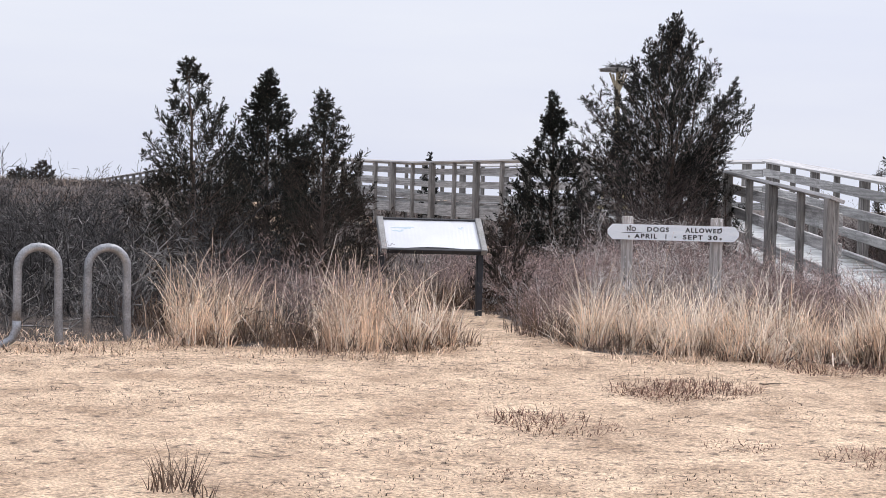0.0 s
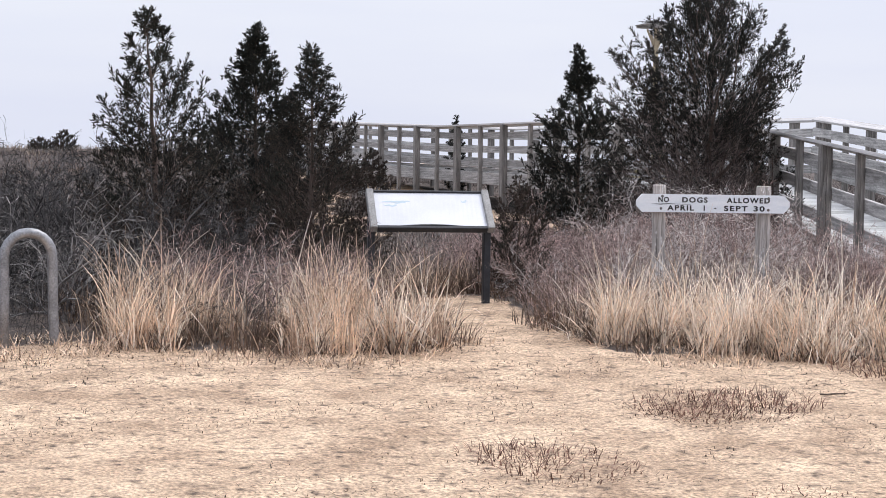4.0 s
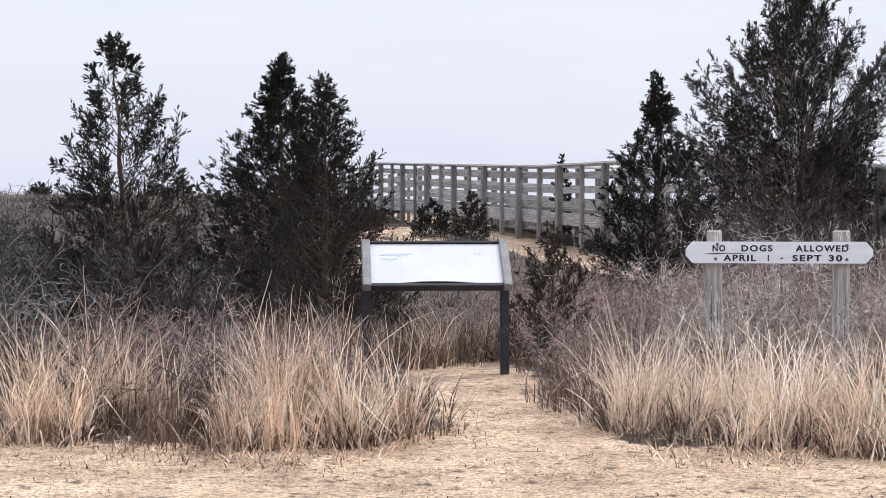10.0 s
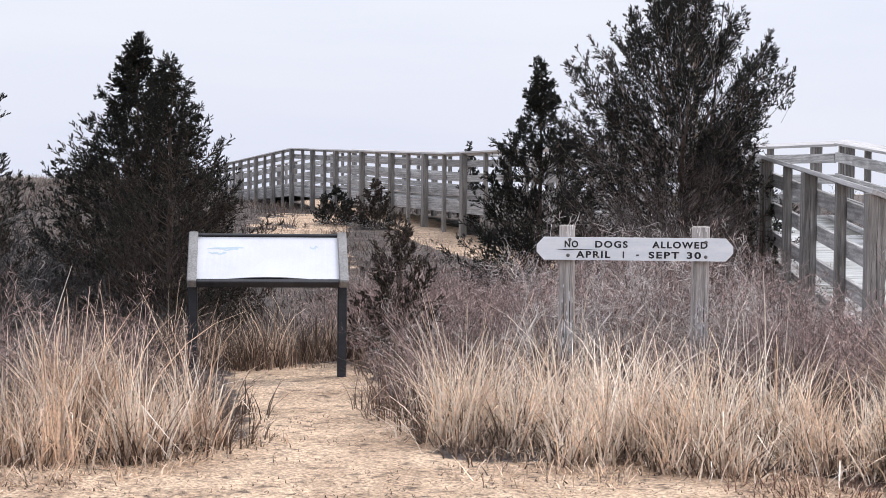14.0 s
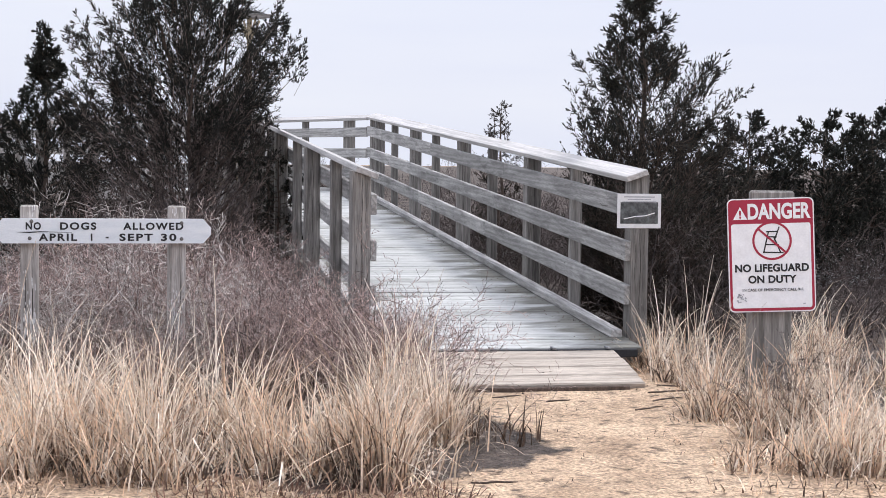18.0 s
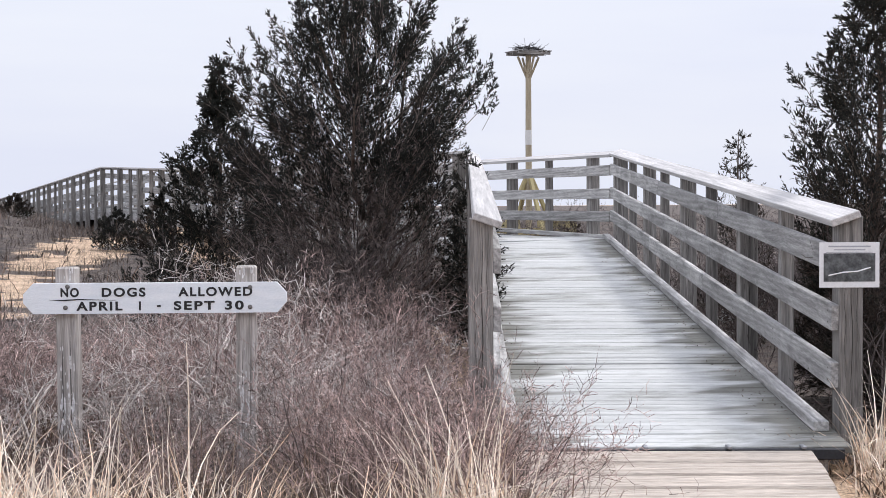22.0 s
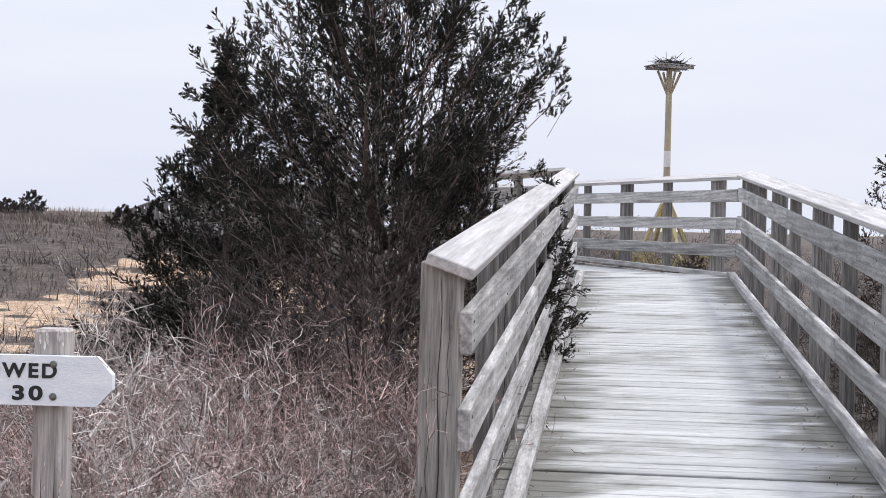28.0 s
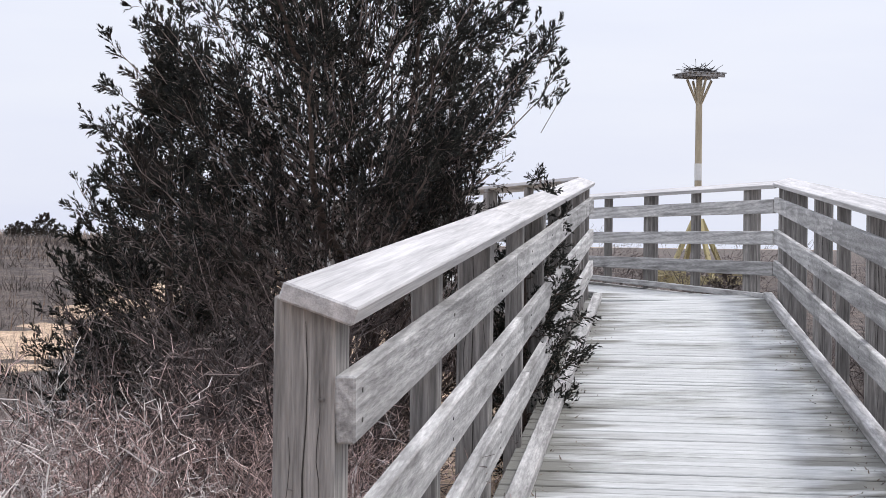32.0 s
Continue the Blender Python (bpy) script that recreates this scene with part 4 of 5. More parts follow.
def sticks(starts, ends, r0, r1):
    """Three-sided tapered sticks as arrays of verts and faces."""
    s, e = np.asarray(starts, float), np.asarray(ends, float)
    d = e - s
    d /= np.linalg.norm(d, axis=1, keepdims=True) + 1e-9
    ref = np.where(np.abs(d[:, 2:3]) < 0.9, [[0, 0, 1.0]], [[1.0, 0, 0]])
    u = np.cross(d, ref)
    u /= np.linalg.norm(u, axis=1, keepdims=True) + 1e-9
    w = np.cross(d, u)
    r0, r1 = np.broadcast_to(r0, len(s))[:, None], np.broadcast_to(r1, len(s))[:, None]
    vs = []
    for k in range(3):
        a = 2 * math.pi * k / 3
        o = math.cos(a) * u + math.sin(a) * w
        vs += [s + r0 * o, e + r1 * o]
    v = np.stack(vs, 1).reshape(-1, 3)
    tri = np.array([(0, 2, 3), (0, 3, 1), (2, 4, 5), (2, 5, 3), (4, 0, 1), (4, 1, 5)])
    f = (np.arange(len(s))[:, None, None] * 6 + tri[None]).reshape(-1, 3)
    return v, f


def slivers(s, e, r0, r1, rnd):
    """The finest twigs, as narrow two-triangle slivers turned at random."""
    d = e - s
    u = np.cross(d, rnd.normal(size=d.shape))
    u /= np.linalg.norm(u, axis=1, keepdims=True) + 1e-9
    v = np.stack([s - u * r0[:, None], s + u * r0[:, None], e + u * r1[:, None], e - u * r1[:, None]], 1).reshape(-1, 3)
    q = np.arange(len(s))[:, None] * 4
    return v, np.concatenate([q + [0, 1, 2], q + [0, 2, 3]])


def shrub_arrays(seed, height, spread, stems, levels, crook=0.35, thick=0.009, rmin=0.002, lean=0.5):
    """A bare, twiggy shrub: curving stems that carry branches, twigs and twiglets, each finer than the last."""
    rnd = np.random.RandomState(seed)
    S, E, R0, R1, heads = [], [], [], [], []
    for _ in range(stems):
        a, r = rnd.uniform(0, 2 * math.pi), spread * 0.3 * math.sqrt(rnd.uniform())
        out = rnd.uniform(0.05, 1.0) * lean
        d = np.array([math.cos(a) * out, math.sin(a) * out, 1.0])
        heads.append((np.array([r * math.cos(a), r * math.sin(a), -0.05]), d / np.linalg.norm(d), height * rnd.uniform(0.62, 1.0), thick * rnd.uniform(0.6, 1.25), 0))
    while heads:
        p, d, length, r, lv = heads.pop()
        n = (6, 5, 4, 1)[lv]
        curl = rnd.normal(size=3) * (0.12, 0.2, 0.26, 0.3)[lv]
        for i in range(n):
            d = d + crook * rnd.normal(size=3) * 0.42 + curl + np.array([0, 0, 0.07])
            d /= np.linalg.norm(d)
            q = p + d * length / n
            r2 = r * (0.86 if lv == 0 else 0.8)
            S.append(p), E.append(q), R0.append(r), R1.append(r2)
            p, r = q, r2
            if lv < levels and rnd.uniform() < (0.9 if i > 0 else 0.35):
                u = np.cross(d, rnd.normal(size=3))
                u /= np.linalg.norm(u) + 1e-9
                e = d * 0.72 + u * 0.8 + np.array([0, 0, 0.18])
                heads.append((p, e / np.linalg.norm(e), length * (0.62 - 0.3 * i / n) * rnd.uniform(0.65, 1.2), r * 0.66, lv + 1))
    S, E, R0, R1 = np.array(S), np.array(E), np.maximum(R0, rmin), np.maximum(R1, rmin * 0.75)
    fat = R0 > 0.0046
    v, f = sticks(S[fat], E[fat], R0[fat], R1[fat])
    w, g = slivers(S[~fat], E[~fat], R0[~fat], R1[~fat], rnd)
    return (v, f), (w, g)


def brush(name, kinds, places, material, label, seed):
    """Low twiggy undergrowth nobody could count: many small bare bushes in one mesh."""
    rnd = np.random.RandomState(seed)
    V, F, base = [], [], 0
    for x, y, size in places:
        v, f = kinds[rnd.randint(len(kinds))]
        a = rnd.uniform(0, 6.28)
        c, k = math.cos(a) * size, math.sin(a) * size
        V.append(np.stack([x + c * v[:, 0] - k * v[:, 1], y + k * v[:, 0] + c * v[:, 1], ground_z(x, y) + size * v[:, 2]], 1))
        F.append(f + base)
        base += len(v)
    tagged(new(name, mesh_from(name, np.concatenate(V), np.concatenate(F), material)), label, "undergrowth", kind="stuff")


def shrub_variants(name, material, seeds, **kw):
    out = []
    for s in seeds:
        fat, fine = shrub_arrays(s, **kw)
        out.append((mesh_from(name, *fat, material), mesh_from("twig_mass", *fine, material)))
    return out


def scatter_shrubs(name, variants, places, label, category, group, sink=0.02):
    rnd = random.Random(sum(map(ord, name)) + len(places))
    for x, y, size in places:
        stems, twigs = variants[rnd.randrange(len(variants))]
        ob = new(name, stems)
        ob.matrix_world = Matrix.Translation((x, y, ground_z(x, y) - sink)) @ Matrix.Rotation(rnd.uniform(0, 6.28), 4, "Z") @ Matrix.Diagonal((size * rnd.uniform(0.85, 1.15), size * rnd.uniform(0.85, 1.15), size, 1))
        tagged(ob, label, category, group)
        tagged(part("twig_mass", twigs, None, ob), kind="stuff")


def blades(places, lo, hi, lean, width, seed, droop=0.5, segs=3, ground=True):
    """Grass blades as narrow bent strips at the given x, y."""
    rnd = np.random.RandomState(seed)
    p = np.asarray(places, float)
    n = len(p)
    z = np.array([ground_z(x, y) for x, y in p[:, :2]]) if ground else p[:, 2]
    h = rnd.uniform(lo, hi, n) * (p[:, 3] if p.shape[1] > 3 else 1.0)
    a = rnd.uniform(0, 2 * math.pi, n)
    if p.shape[1] > 4:
        a = p[:, 4] + rnd.normal(0, 1.1, n)
    out = np.stack([np.cos(a), np.sin(a)], 1) * (np.minimum(np.abs(rnd.normal(0, lean, n)), 1.3 * lean) * h)[:, None]
    side = np.stack([-np.sin(a + rnd.normal(0, 0.8, n)), np.cos(a)], 1)
    side /= np.linalg.norm(side, axis=1, keepdims=True)
    w = rnd.uniform(0.6, 1.3, n) * width
    rows = []
    for k in range(segs + 1):
        t = k / segs
        c = np.empty((n, 3))
        c[:, :2] = p[:, :2] + out * t ** (1.0 + droop)
        c[:, 2] = z - 0.01 + h * (t - 0.22 * droop * t * t * np.minimum(1.0, np.abs(out).sum(1) / (h + 1e-6)))
        s = np.zeros((n, 3))
        s[:, :2] = side * (w * (1 - 0.85 * t))[:, None]
        rows += [c - s, c + s]
    v = np.stack(rows, 1).reshape(-1, 3)
    m = 2 * (segs + 1)
    quad = []
    for k in range(segs):
        quad += [(2 * k, 2 * k + 1, 2 * k + 3), (2 * k, 2 * k + 3, 2 * k + 2)]
    f = (np.arange(n)[:, None, None] * m + np.array(quad)[None]).reshape(-1, 3)
    return v, f


def arcs(places, lo, hi, tilt, bend, width, seed, segs=5):
    """Long grass blades that rise and arch over, some of them snapped."""
    rnd = np.random.RandomState(seed)
    p = np.asarray(places, float)
    n = len(p)
    z = np.array([ground_z(x, y) for x, y in p[:, :2]])
    long = rnd.uniform(lo, hi, n) * p[:, 3]
    a = p[:, 4] + rnd.normal(0, 1.0, n)
    th = tilt * rnd.uniform(0.15, 1.6, n)
    k = bend * np.abs(rnd.normal(0.5, 0.55, n))
    snap, snap_at = np.where(rnd.uniform(size=n) < 0.14, rnd.uniform(0.7, 1.9, n), 0.0), rnd.randint(1, segs, n)
    w = rnd.uniform(0.6, 1.3, n) * width
    face = a + math.pi / 2 + rnd.normal(0, 0.7, n)
    side = np.stack([np.cos(face), np.sin(face), np.zeros(n)], 1)
    c = np.stack([p[:, 0], p[:, 1], z - 0.002], 1)
    rows = []
    for j in range(segs + 1):
        t = j / segs
        b = side * (w * (1 - 0.82 * t))[:, None]
        rows += [c - b, c + b]
        ang = np.minimum(th + k * t ** 1.3 + np.where(snap_at <= j, snap, 0.0), 2.4)
        c = c + np.stack([np.cos(a) * np.sin(ang), np.sin(a) * np.sin(ang), np.cos(ang)], 1) * (long / segs)[:, None]
        c[:, 2] = np.maximum(c[:, 2], z + 0.003 * j)
        a = a + rnd.normal(0, 0.14, n)
    v = np.stack(rows, 1).reshape(-1, 3)
    quad = []
    for j in range(segs):
        quad += [(2 * j, 2 * j + 1, 2 * j + 3), (2 * j, 2 * j + 3, 2 * j + 2)]
    f = (np.arange(n)[:, None, None] * (2 * segs + 2) + np.array(quad)[None]).reshape(-1, 3)
    return v, f


def arching_grass(name, places, lo, hi, tilt, bend, width, seed, material, label, segs=5):
    v, f = arcs(places, lo, hi, tilt, bend, width, seed, segs)
    tagged(new(name, mesh_from(name, v, f, material)), label, "grass", kind="stuff")


def clumps(rnd, centres, per, spread):
    out = []
    for x, y, s in centres:
        k = int(per * s * s)
        r = spread * s * np.sqrt(rnd.uniform(0, 1, k))
        a = rnd.uniform(0, 2 * math.pi, k)
        tall = s * (1.15 - 0.5 * r / (spread * s)) * rnd.uniform(0.45, 1.2)
        flop = rnd.uniform(0, 2 * math.pi)
        turn = np.where(rnd.uniform(size=k) < 0.35, flop, a)
        out.append(np.stack([x + r * np.cos(a), y + r * np.sin(a), np.zeros(k), tall, turn], 1))
    return np.concatenate(out)


def grass_object(name, places, lo, hi, lean, width, seed, material, label, droop=0.6, segs=3):
    v, f = blades(places, lo, hi, lean, width, seed, droop, segs)
    tagged(new(name, mesh_from(name, v, f, material)), label, "grass", kind="stuff")


def in_region(rnd, n, test, x0, x1, y0, y1):
    out = []
    while len(out) < n:
        x, y = rnd.uniform(x0, x1), rnd.uniform(y0, y1)
        if test(x, y):
            out.append((x, y))
    return out


def on_boardwalk(x, y, margin=0.15):
    q = Vector((x, y)) - L0
    a, b = q.dot(U1), q.dot(N1)
    if -1.3 < a < BEND + 0.6 and -0.2 - margin < b < CLEAR + 0.2 + margin:
        return True
    q = Vector((x, y)) - CORNER
    a, b = q.dot(U2), q.dot(N2)
    return -0.6 < a < 60 and -0.2 - margin < b < CLEAR + 0.2 + margin


# ------------------------------------------------ cedars


def over_deck(x, y, inset=-0.12):
    q = Vector((x, y)) - L0
    return -1 < q.dot(U1) < BEND and inset < q.dot(N1) < CLEAR - inset


def turned(d, spread, rnd, up=0.0):
    """Directions that leave d sideways by about the given spread."""
    u = np.cross(d, rnd.normal(size=d.shape))
    u /= np.linalg.norm(u, axis=1, keepdims=True) + 1e-9
    e = d + spread * u + np.array([0, 0, up])
    return e / (np.linalg.norm(e, axis=1, keepdims=True) + 1e-9)


def leaf_slivers(base, way, length, slim, rnd):
    """Scale-leaf tips: one slim triangle each."""
    u = np.cross(way, rnd.normal(size=way.shape))
    u /= np.linalg.norm(u, axis=1, keepdims=True) + 1e-9
    u *= (length * slim)[:, None]
    v = np.stack([base - u, base + u, base + way * length[:, None]], 1).reshape(-1, 3)
    return v, np.arange(len(v)).reshape(-1, 3)


def off_shoots(paths, per, lo, reach, spread, rnd, up=0.1, least=0.02):
    """Shoots that leave bent paths (n x m x 3) at `per` places each: start, direction, length."""
    n, m = paths.shape[:2]
    who = np.repeat(np.arange(n), per)
    t = rnd.uniform(lo, 1.0, len(who))
    k = np.minimum((t * (m - 1)).astype(int), m - 2)
    a, b = paths[who, k], paths[who, k + 1]
    start = a + (b - a) * (t * (m - 1) - k)[:, None]
    d = (b - a) / (np.linalg.norm(b - a, axis=1, keepdims=True) + 1e-9)
    whole = np.linalg.norm(np.diff(paths, axis=1), axis=2).sum(1)[who]
    return start, turned(d, spread, rnd, up), least + reach * whole * (1.08 - t) * rnd.uniform(0.6, 1.3, len(who)), who, t


def bent(start, way, length, rnd, up=0.3, n=3, wobble=0.16):
    """Shoots as short polylines that curve upwards."""
    pts, p, d = [start], start, way
    for _ in range(n):
        d = d + np.array([0, 0, up / n]) + rnd.normal(size=d.shape) * wobble
        d /= np.linalg.norm(d, axis=1, keepdims=True)
        p = p + d * (length / n)[:, None]
        pts.append(p)
    return np.stack(pts, 1)


def path_sticks(paths, r0, r1):
    n, m = paths.shape[:2]
    s, e = paths[:, :-1].reshape(-1, 3), paths[:, 1:].reshape(-1, 3)
    t = np.tile(np.arange(m) / (m - 1), (n, 1))
    r = np.broadcast_to(np.asarray(r0, float), (n,))[:, None] * (1 - t) + r1 * t
    return s, e, r[:, :-1].ravel(), r[:, 1:].ravel()


def build_cedar(name, x, y, height, profile, seed, label, needle, limbs=90, shoots=10, twigs=6, leaves=9, lean=(0, 0), rise=0.75, start=0.3, leaf=0.018, base=0.06,
                inner=0.35, brown=None, brown_below=0.0, bare_below=0.0, bare_twigs=0, stems=0, open_deck=True, squash=1.0, wisps=0.12, tier=0.0, lift=1.0):
    """A red cedar. profile: the crown's reach at even steps from foot to tip. Limbs leave the trunk and curve up to the outline; they carry shoots, the shoots
    twigs, the twigs scale leaves."""
    rnd = np.random.RandomState(seed)
    z = ground_z(x, y)
    thing = empty(name, pose(x, y, z), label, "tree", "cedars")
    steps = np.linspace(0, 1, len(profile))
    trunk_path = np.array([(lean[0] * t + rnd.normal() * 0.012 * height * 0.4, lean[1] * t + rnd.normal() * 0.012 * height * 0.4, height * t * 0.985 - 0.06 * (t == 0)) for t in np.linspace(0, 1, 9)])
    if not stems:
        part("trunk", tube_bm([Vector(p) for p in trunk_path], [0.014 * height * (1 - k / 8) ** 0.9 + 0.002 for k in range(9)], 8), BARK, thing, smooth=True)

    def on_trunk(h):
        return np.stack([np.interp(h, trunk_path[:, 2], trunk_path[:, c]) for c in (0, 1)] + [h], 1)

    i = np.arange(limbs)
    t = base + (1 - base) * (1 - (1 - (i + rnd.uniform(size=limbs)) / limbs) ** 0.75)
    if tier:
        t = np.clip(t + tier * np.sin(t * 31 + seed), base, 0.995)
    az = i * 2.39996 + rnd.uniform(-0.4, 0.4, limbs)
    reach = np.interp(t, steps, profile) * (inner + (1 - inner) * np.sqrt(rnd.uniform(size=limbs))) * np.where(rnd.uniform(size=limbs) < wisps, rnd.uniform(1.1, 1.3, limbs), 1.0)
    foot = np.maximum(0.02, t * height - rise * reach * rnd.uniform(0.7, 1.3, limbs))
    if stems:
        fan = rnd.uniform(size=limbs) < 0.16
        foot = np.where(fan, -0.04, np.maximum(0.3, foot * 0.8))
    p0 = on_trunk(foot)
    tip = on_trunk(t * height)
    tip[:, 0] += reach * np.cos(az)
    tip[:, 1] += squash * reach * np.sin(az)
    margin = np.where(tip[:, 2] + z > 1.95, rnd.uniform(-0.15, 0.2, limbs), rnd.uniform(-0.5, -0.2, limbs))
    for k in range(limbs):
        for _ in range(40 if open_deck else 0):
            if not over_deck(x + tip[k, 0], y + tip[k, 1], margin[k]):
                break
            tip[k, :2] *= 0.95
    if stems:
        p0[:, :2] += 0.22 * np.stack([np.cos(az), np.sin(az)], 1) * rnd.uniform(size=(limbs, 1))
        mid = tip * np.array([0.6, 0.6, 0.0]) + rnd.normal(size=(limbs, 3)) * 0.08
        mid[:, 2] = np.where(fan, 0.5 * tip[:, 2] * rnd.uniform(0.75, 1.0, limbs), 0.5 * (foot + tip[:, 2]) - 0.12 * reach)
    else:
        mid = p0 * 0.42 + tip * 0.58
        mid[:, 2] -= 0.10 * reach * rnd.uniform(0.3, 1.4, limbs)
    q = np.linspace(0, 1, 9)[None, :, None]
    paths = (1 - q) ** 2 * p0[:, None] + 2 * q * (1 - q) * mid[:, None] + q * q * tip[:, None]
    paths[:, 1:] += rnd.normal(size=(limbs, 8, 3)) * 0.012 * min(1.0, height / 2)
    if stems:
        for k in range(0, limbs, max(1, limbs // stems)):
            part("trunk", tube_bm([Vector(p) for p in paths[k]], [0.03 * (1 - 0.85 * j / 8) for j in range(9)], 7), BARK, thing, smooth=True)
    parts_s = [path_sticks(paths, 0.0035 + 0.006 * reach, 0.0016)]
    s, d, ln, who, at = off_shoots(paths, shoots, start, 0.42 if not stems else 0.3, 0.85, rnd, 0.12 * lift, 0.05)
    sh = bent(s, d, np.minimum(ln, 0.36), rnd, 0.3 * lift)
    parts_f = [path_sticks(sh, 0.0022, 0.0011)]
    # each limb runs out into a slim leader
    lead = paths[:, -1] - paths[:, -2]
    lead = bent(paths[:, -1], lead / np.linalg.norm(lead, axis=1, keepdims=True), 0.05 + (0.06 if stems else 0.16) * reach * rnd.uniform(0.3, 1.0, limbs), rnd, 0.35, 3, 0.08)
    parts_f.append(path_sticks(lead, 0.0016, 0.0008))
    whole = np.concatenate([sh, lead, paths[:, [3, 4, 6, 7]], paths[:, [5, 6, 7, 8]]])
    s, d, ln, who, at = off_shoots(whole, twigs, 0.04, 0.5, 0.62, rnd, 0.08, 0.02)
    ln = np.minimum(ln, 0.13)
    full = len(sh) * twigs
    ln[full:] = np.minimum(ln[full:], 0.055)
    e = s + d * ln[:, None]
    bare = np.zeros(len(s), bool)
    if bare_below:
        chance = 1.0 - smooth_array((s[:, 2] / bare_below - 0.55) / 0.6)
        outer = np.hypot(s[:, 0], s[:, 1]) / (np.interp(s[:, 2] / height, steps, profile) + 1e-6)
        bare = rnd.uniform(size=len(s)) < np.maximum(chance * (1.15 - 0.5 * outer), 0.0)
    if bare_twigs:
        bs, bd, bl, _, _ = off_shoots(paths, bare_twigs, 0.12, 0.12, 1.0, rnd, 0.1, 0.05)
        low = bs[:, 2] < bare_below * 1.25
        bp = bent(bs[low], bd[low], np.minimum(bl[low], 0.3), rnd, 0.2, 3, 0.3)
        parts_f.append(path_sticks(bp, 0.0024, 0.001))
        bs, bd, bl, _, _ = off_shoots(bp, 4, 0.1, 0.45, 0.9, rnd, 0.05, 0.02)
        parts_f.append((bs, bs + bd * bl[:, None], np.full(len(bs), 0.0016), np.full(len(bs), 0.0008)))
    inset = -0.12 if open_deck else 0.27
    near_deck = abs((Vector((x, y)) - L0).dot(N1)) < 3.2

    def free(p):
        if not near_deck:
            return np.ones(len(p), bool)
        qx, qy = p[:, 0] + x - L0.x, p[:, 1] + y - L0.y
        a, b = qx * U1.x + qy * U1.y, qx * N1.x + qy * N1.y
        lim = np.where(p[:, 2] + z > 1.95, 0.36, inset) if stems else np.full(len(p), inset)
        return ~((a > -1) & (a < BEND) & (b > lim) & (b < CLEAR - lim))

    for lot, fine in ((parts_s, False), (parts_f, True)):
        S, E, R0, R1 = (np.concatenate([p[c] for p in lot]) for c in range(4))
        keep = free(E)
        v, f = slivers(S[keep], E[keep], R0[keep], R1[keep], rnd) if fine else sticks(S[keep], E[keep], R0[keep], R1[keep])
        tagged(part("twig_mass" if fine else "branchwork", mesh_from("branchwork", v, f, CEDAR_TWIG if bare_below else BARK), None, thing), kind="stuff")
    s, d, ln = s[~bare], d[~bare], ln[~bare]
    who = np.repeat(np.arange(len(s)), leaves + 4)
    at = rnd.uniform(0.0, 1.0, len(who))
    root = s[who] + d[who] * (ln[who] * at)[:, None]
    way = turned(d[who], 0.48, rnd, 0.05)
    size = 1.08 * leaf * rnd.uniform(0.6, 1.3, len(who)) * (1.1 - 0.35 * at)
    keep = free(root + way * size[:, None])
    root, way, size = root[keep], way[keep], size[keep]
    dull = root[:, 2] + 0.3 * height * 0.4 * rnd.normal(size=len(root)) < brown_below
    for sel, material, words in ((~dull, needle, ""), (dull, brown, "browned lower foliage")):
        if sel.any():
            v, f = leaf_slivers(root[sel], way[sel], size[sel], 0.19, rnd)
            tagged(part("crown", mesh_from("crown", v, f, material), None, thing, words), kind="stuff")
    return thing


def smooth_array(t):
    t = np.clip(t, 0, 1)
    return t * t * (3 - 2 * t)


build_cedar("red_cedar", -1.70, 11.2, 2.27, (0.5, 0.52, 0.54, 0.55, 0.54, 0.50, 0.46, 0.38, 0.29, 0.17, 0.01), 11, "slender open-topped red cedar among grey shrubs", NEEDLE_GREEN,
            limbs=86, shoots=14, twigs=6, leaves=10, lean=(-0.12, 0), rise=0.95, start=0.25, inner=0.62, brown=NEEDLE_BROWN, brown_below=0.9, wisps=0.2, tier=0.012)
build_cedar("red_cedar", -0.55, 14.95, 2.44, (0.8, 0.95, 1.0, 0.98, 0.9, 0.8, 0.68, 0.5, 0.32, 0.15, 0.01), 22, "dense dark green conical red cedar", NEEDLE_GREEN,
            limbs=220, shoots=11, twigs=6, leaves=9, rise=0.7, inner=0.4, leaf=0.022, brown=NEEDLE_BROWN, brown_below=0.3, wisps=0.16)
build_cedar("red_cedar", -0.28, 12.75, 2.1, (0.6, 0.72, 0.8, 0.78, 0.72, 0.62, 0.5, 0.36, 0.24, 0.12, 0.01), 27, "thin-topped red cedar in front of a denser one", NEEDLE_GREEN,
            limbs=130, shoots=12, twigs=6, leaves=8, rise=0.8, inner=0.5, brown=NEEDLE_BROWN, brown_below=1.3, wisps=0.16)
build_cedar("red_cedar", 3.5, 16.6, 2.42, (0.7, 0.8, 0.84, 0.78, 0.7, 0.62, 0.5, 0.34, 0.18, 0.09, 0.01), 33, "narrow dark red cedar beside a larger one", NEEDLE_GREEN,
            limbs=140, shoots=12, twigs=6, leaves=9, rise=0.75, inner=0.5, leaf=0.022, wisps=0.18, tier=0.02)
build_cedar("red_cedar", 4.38, 14.9, 3.42, (0.9, 1.1, 1.24, 1.3, 1.28, 1.24, 1.18, 1.1, 0.64, 0.3, 0.02), 44, "large dark many-stemmed red cedar with bare brown inner twigs", NEEDLE,
            limbs=370, shoots=13, twigs=8, leaves=8, start=0.4, rise=0.45, lift=0.5, inner=0.38, brown=NEEDLE_BROWN, brown_below=1.15, bare_below=1.5, bare_twigs=12, stems=12, squash=0.8, wisps=0.03, lean=(0.08, 0), base=0.1, leaf=0.019)
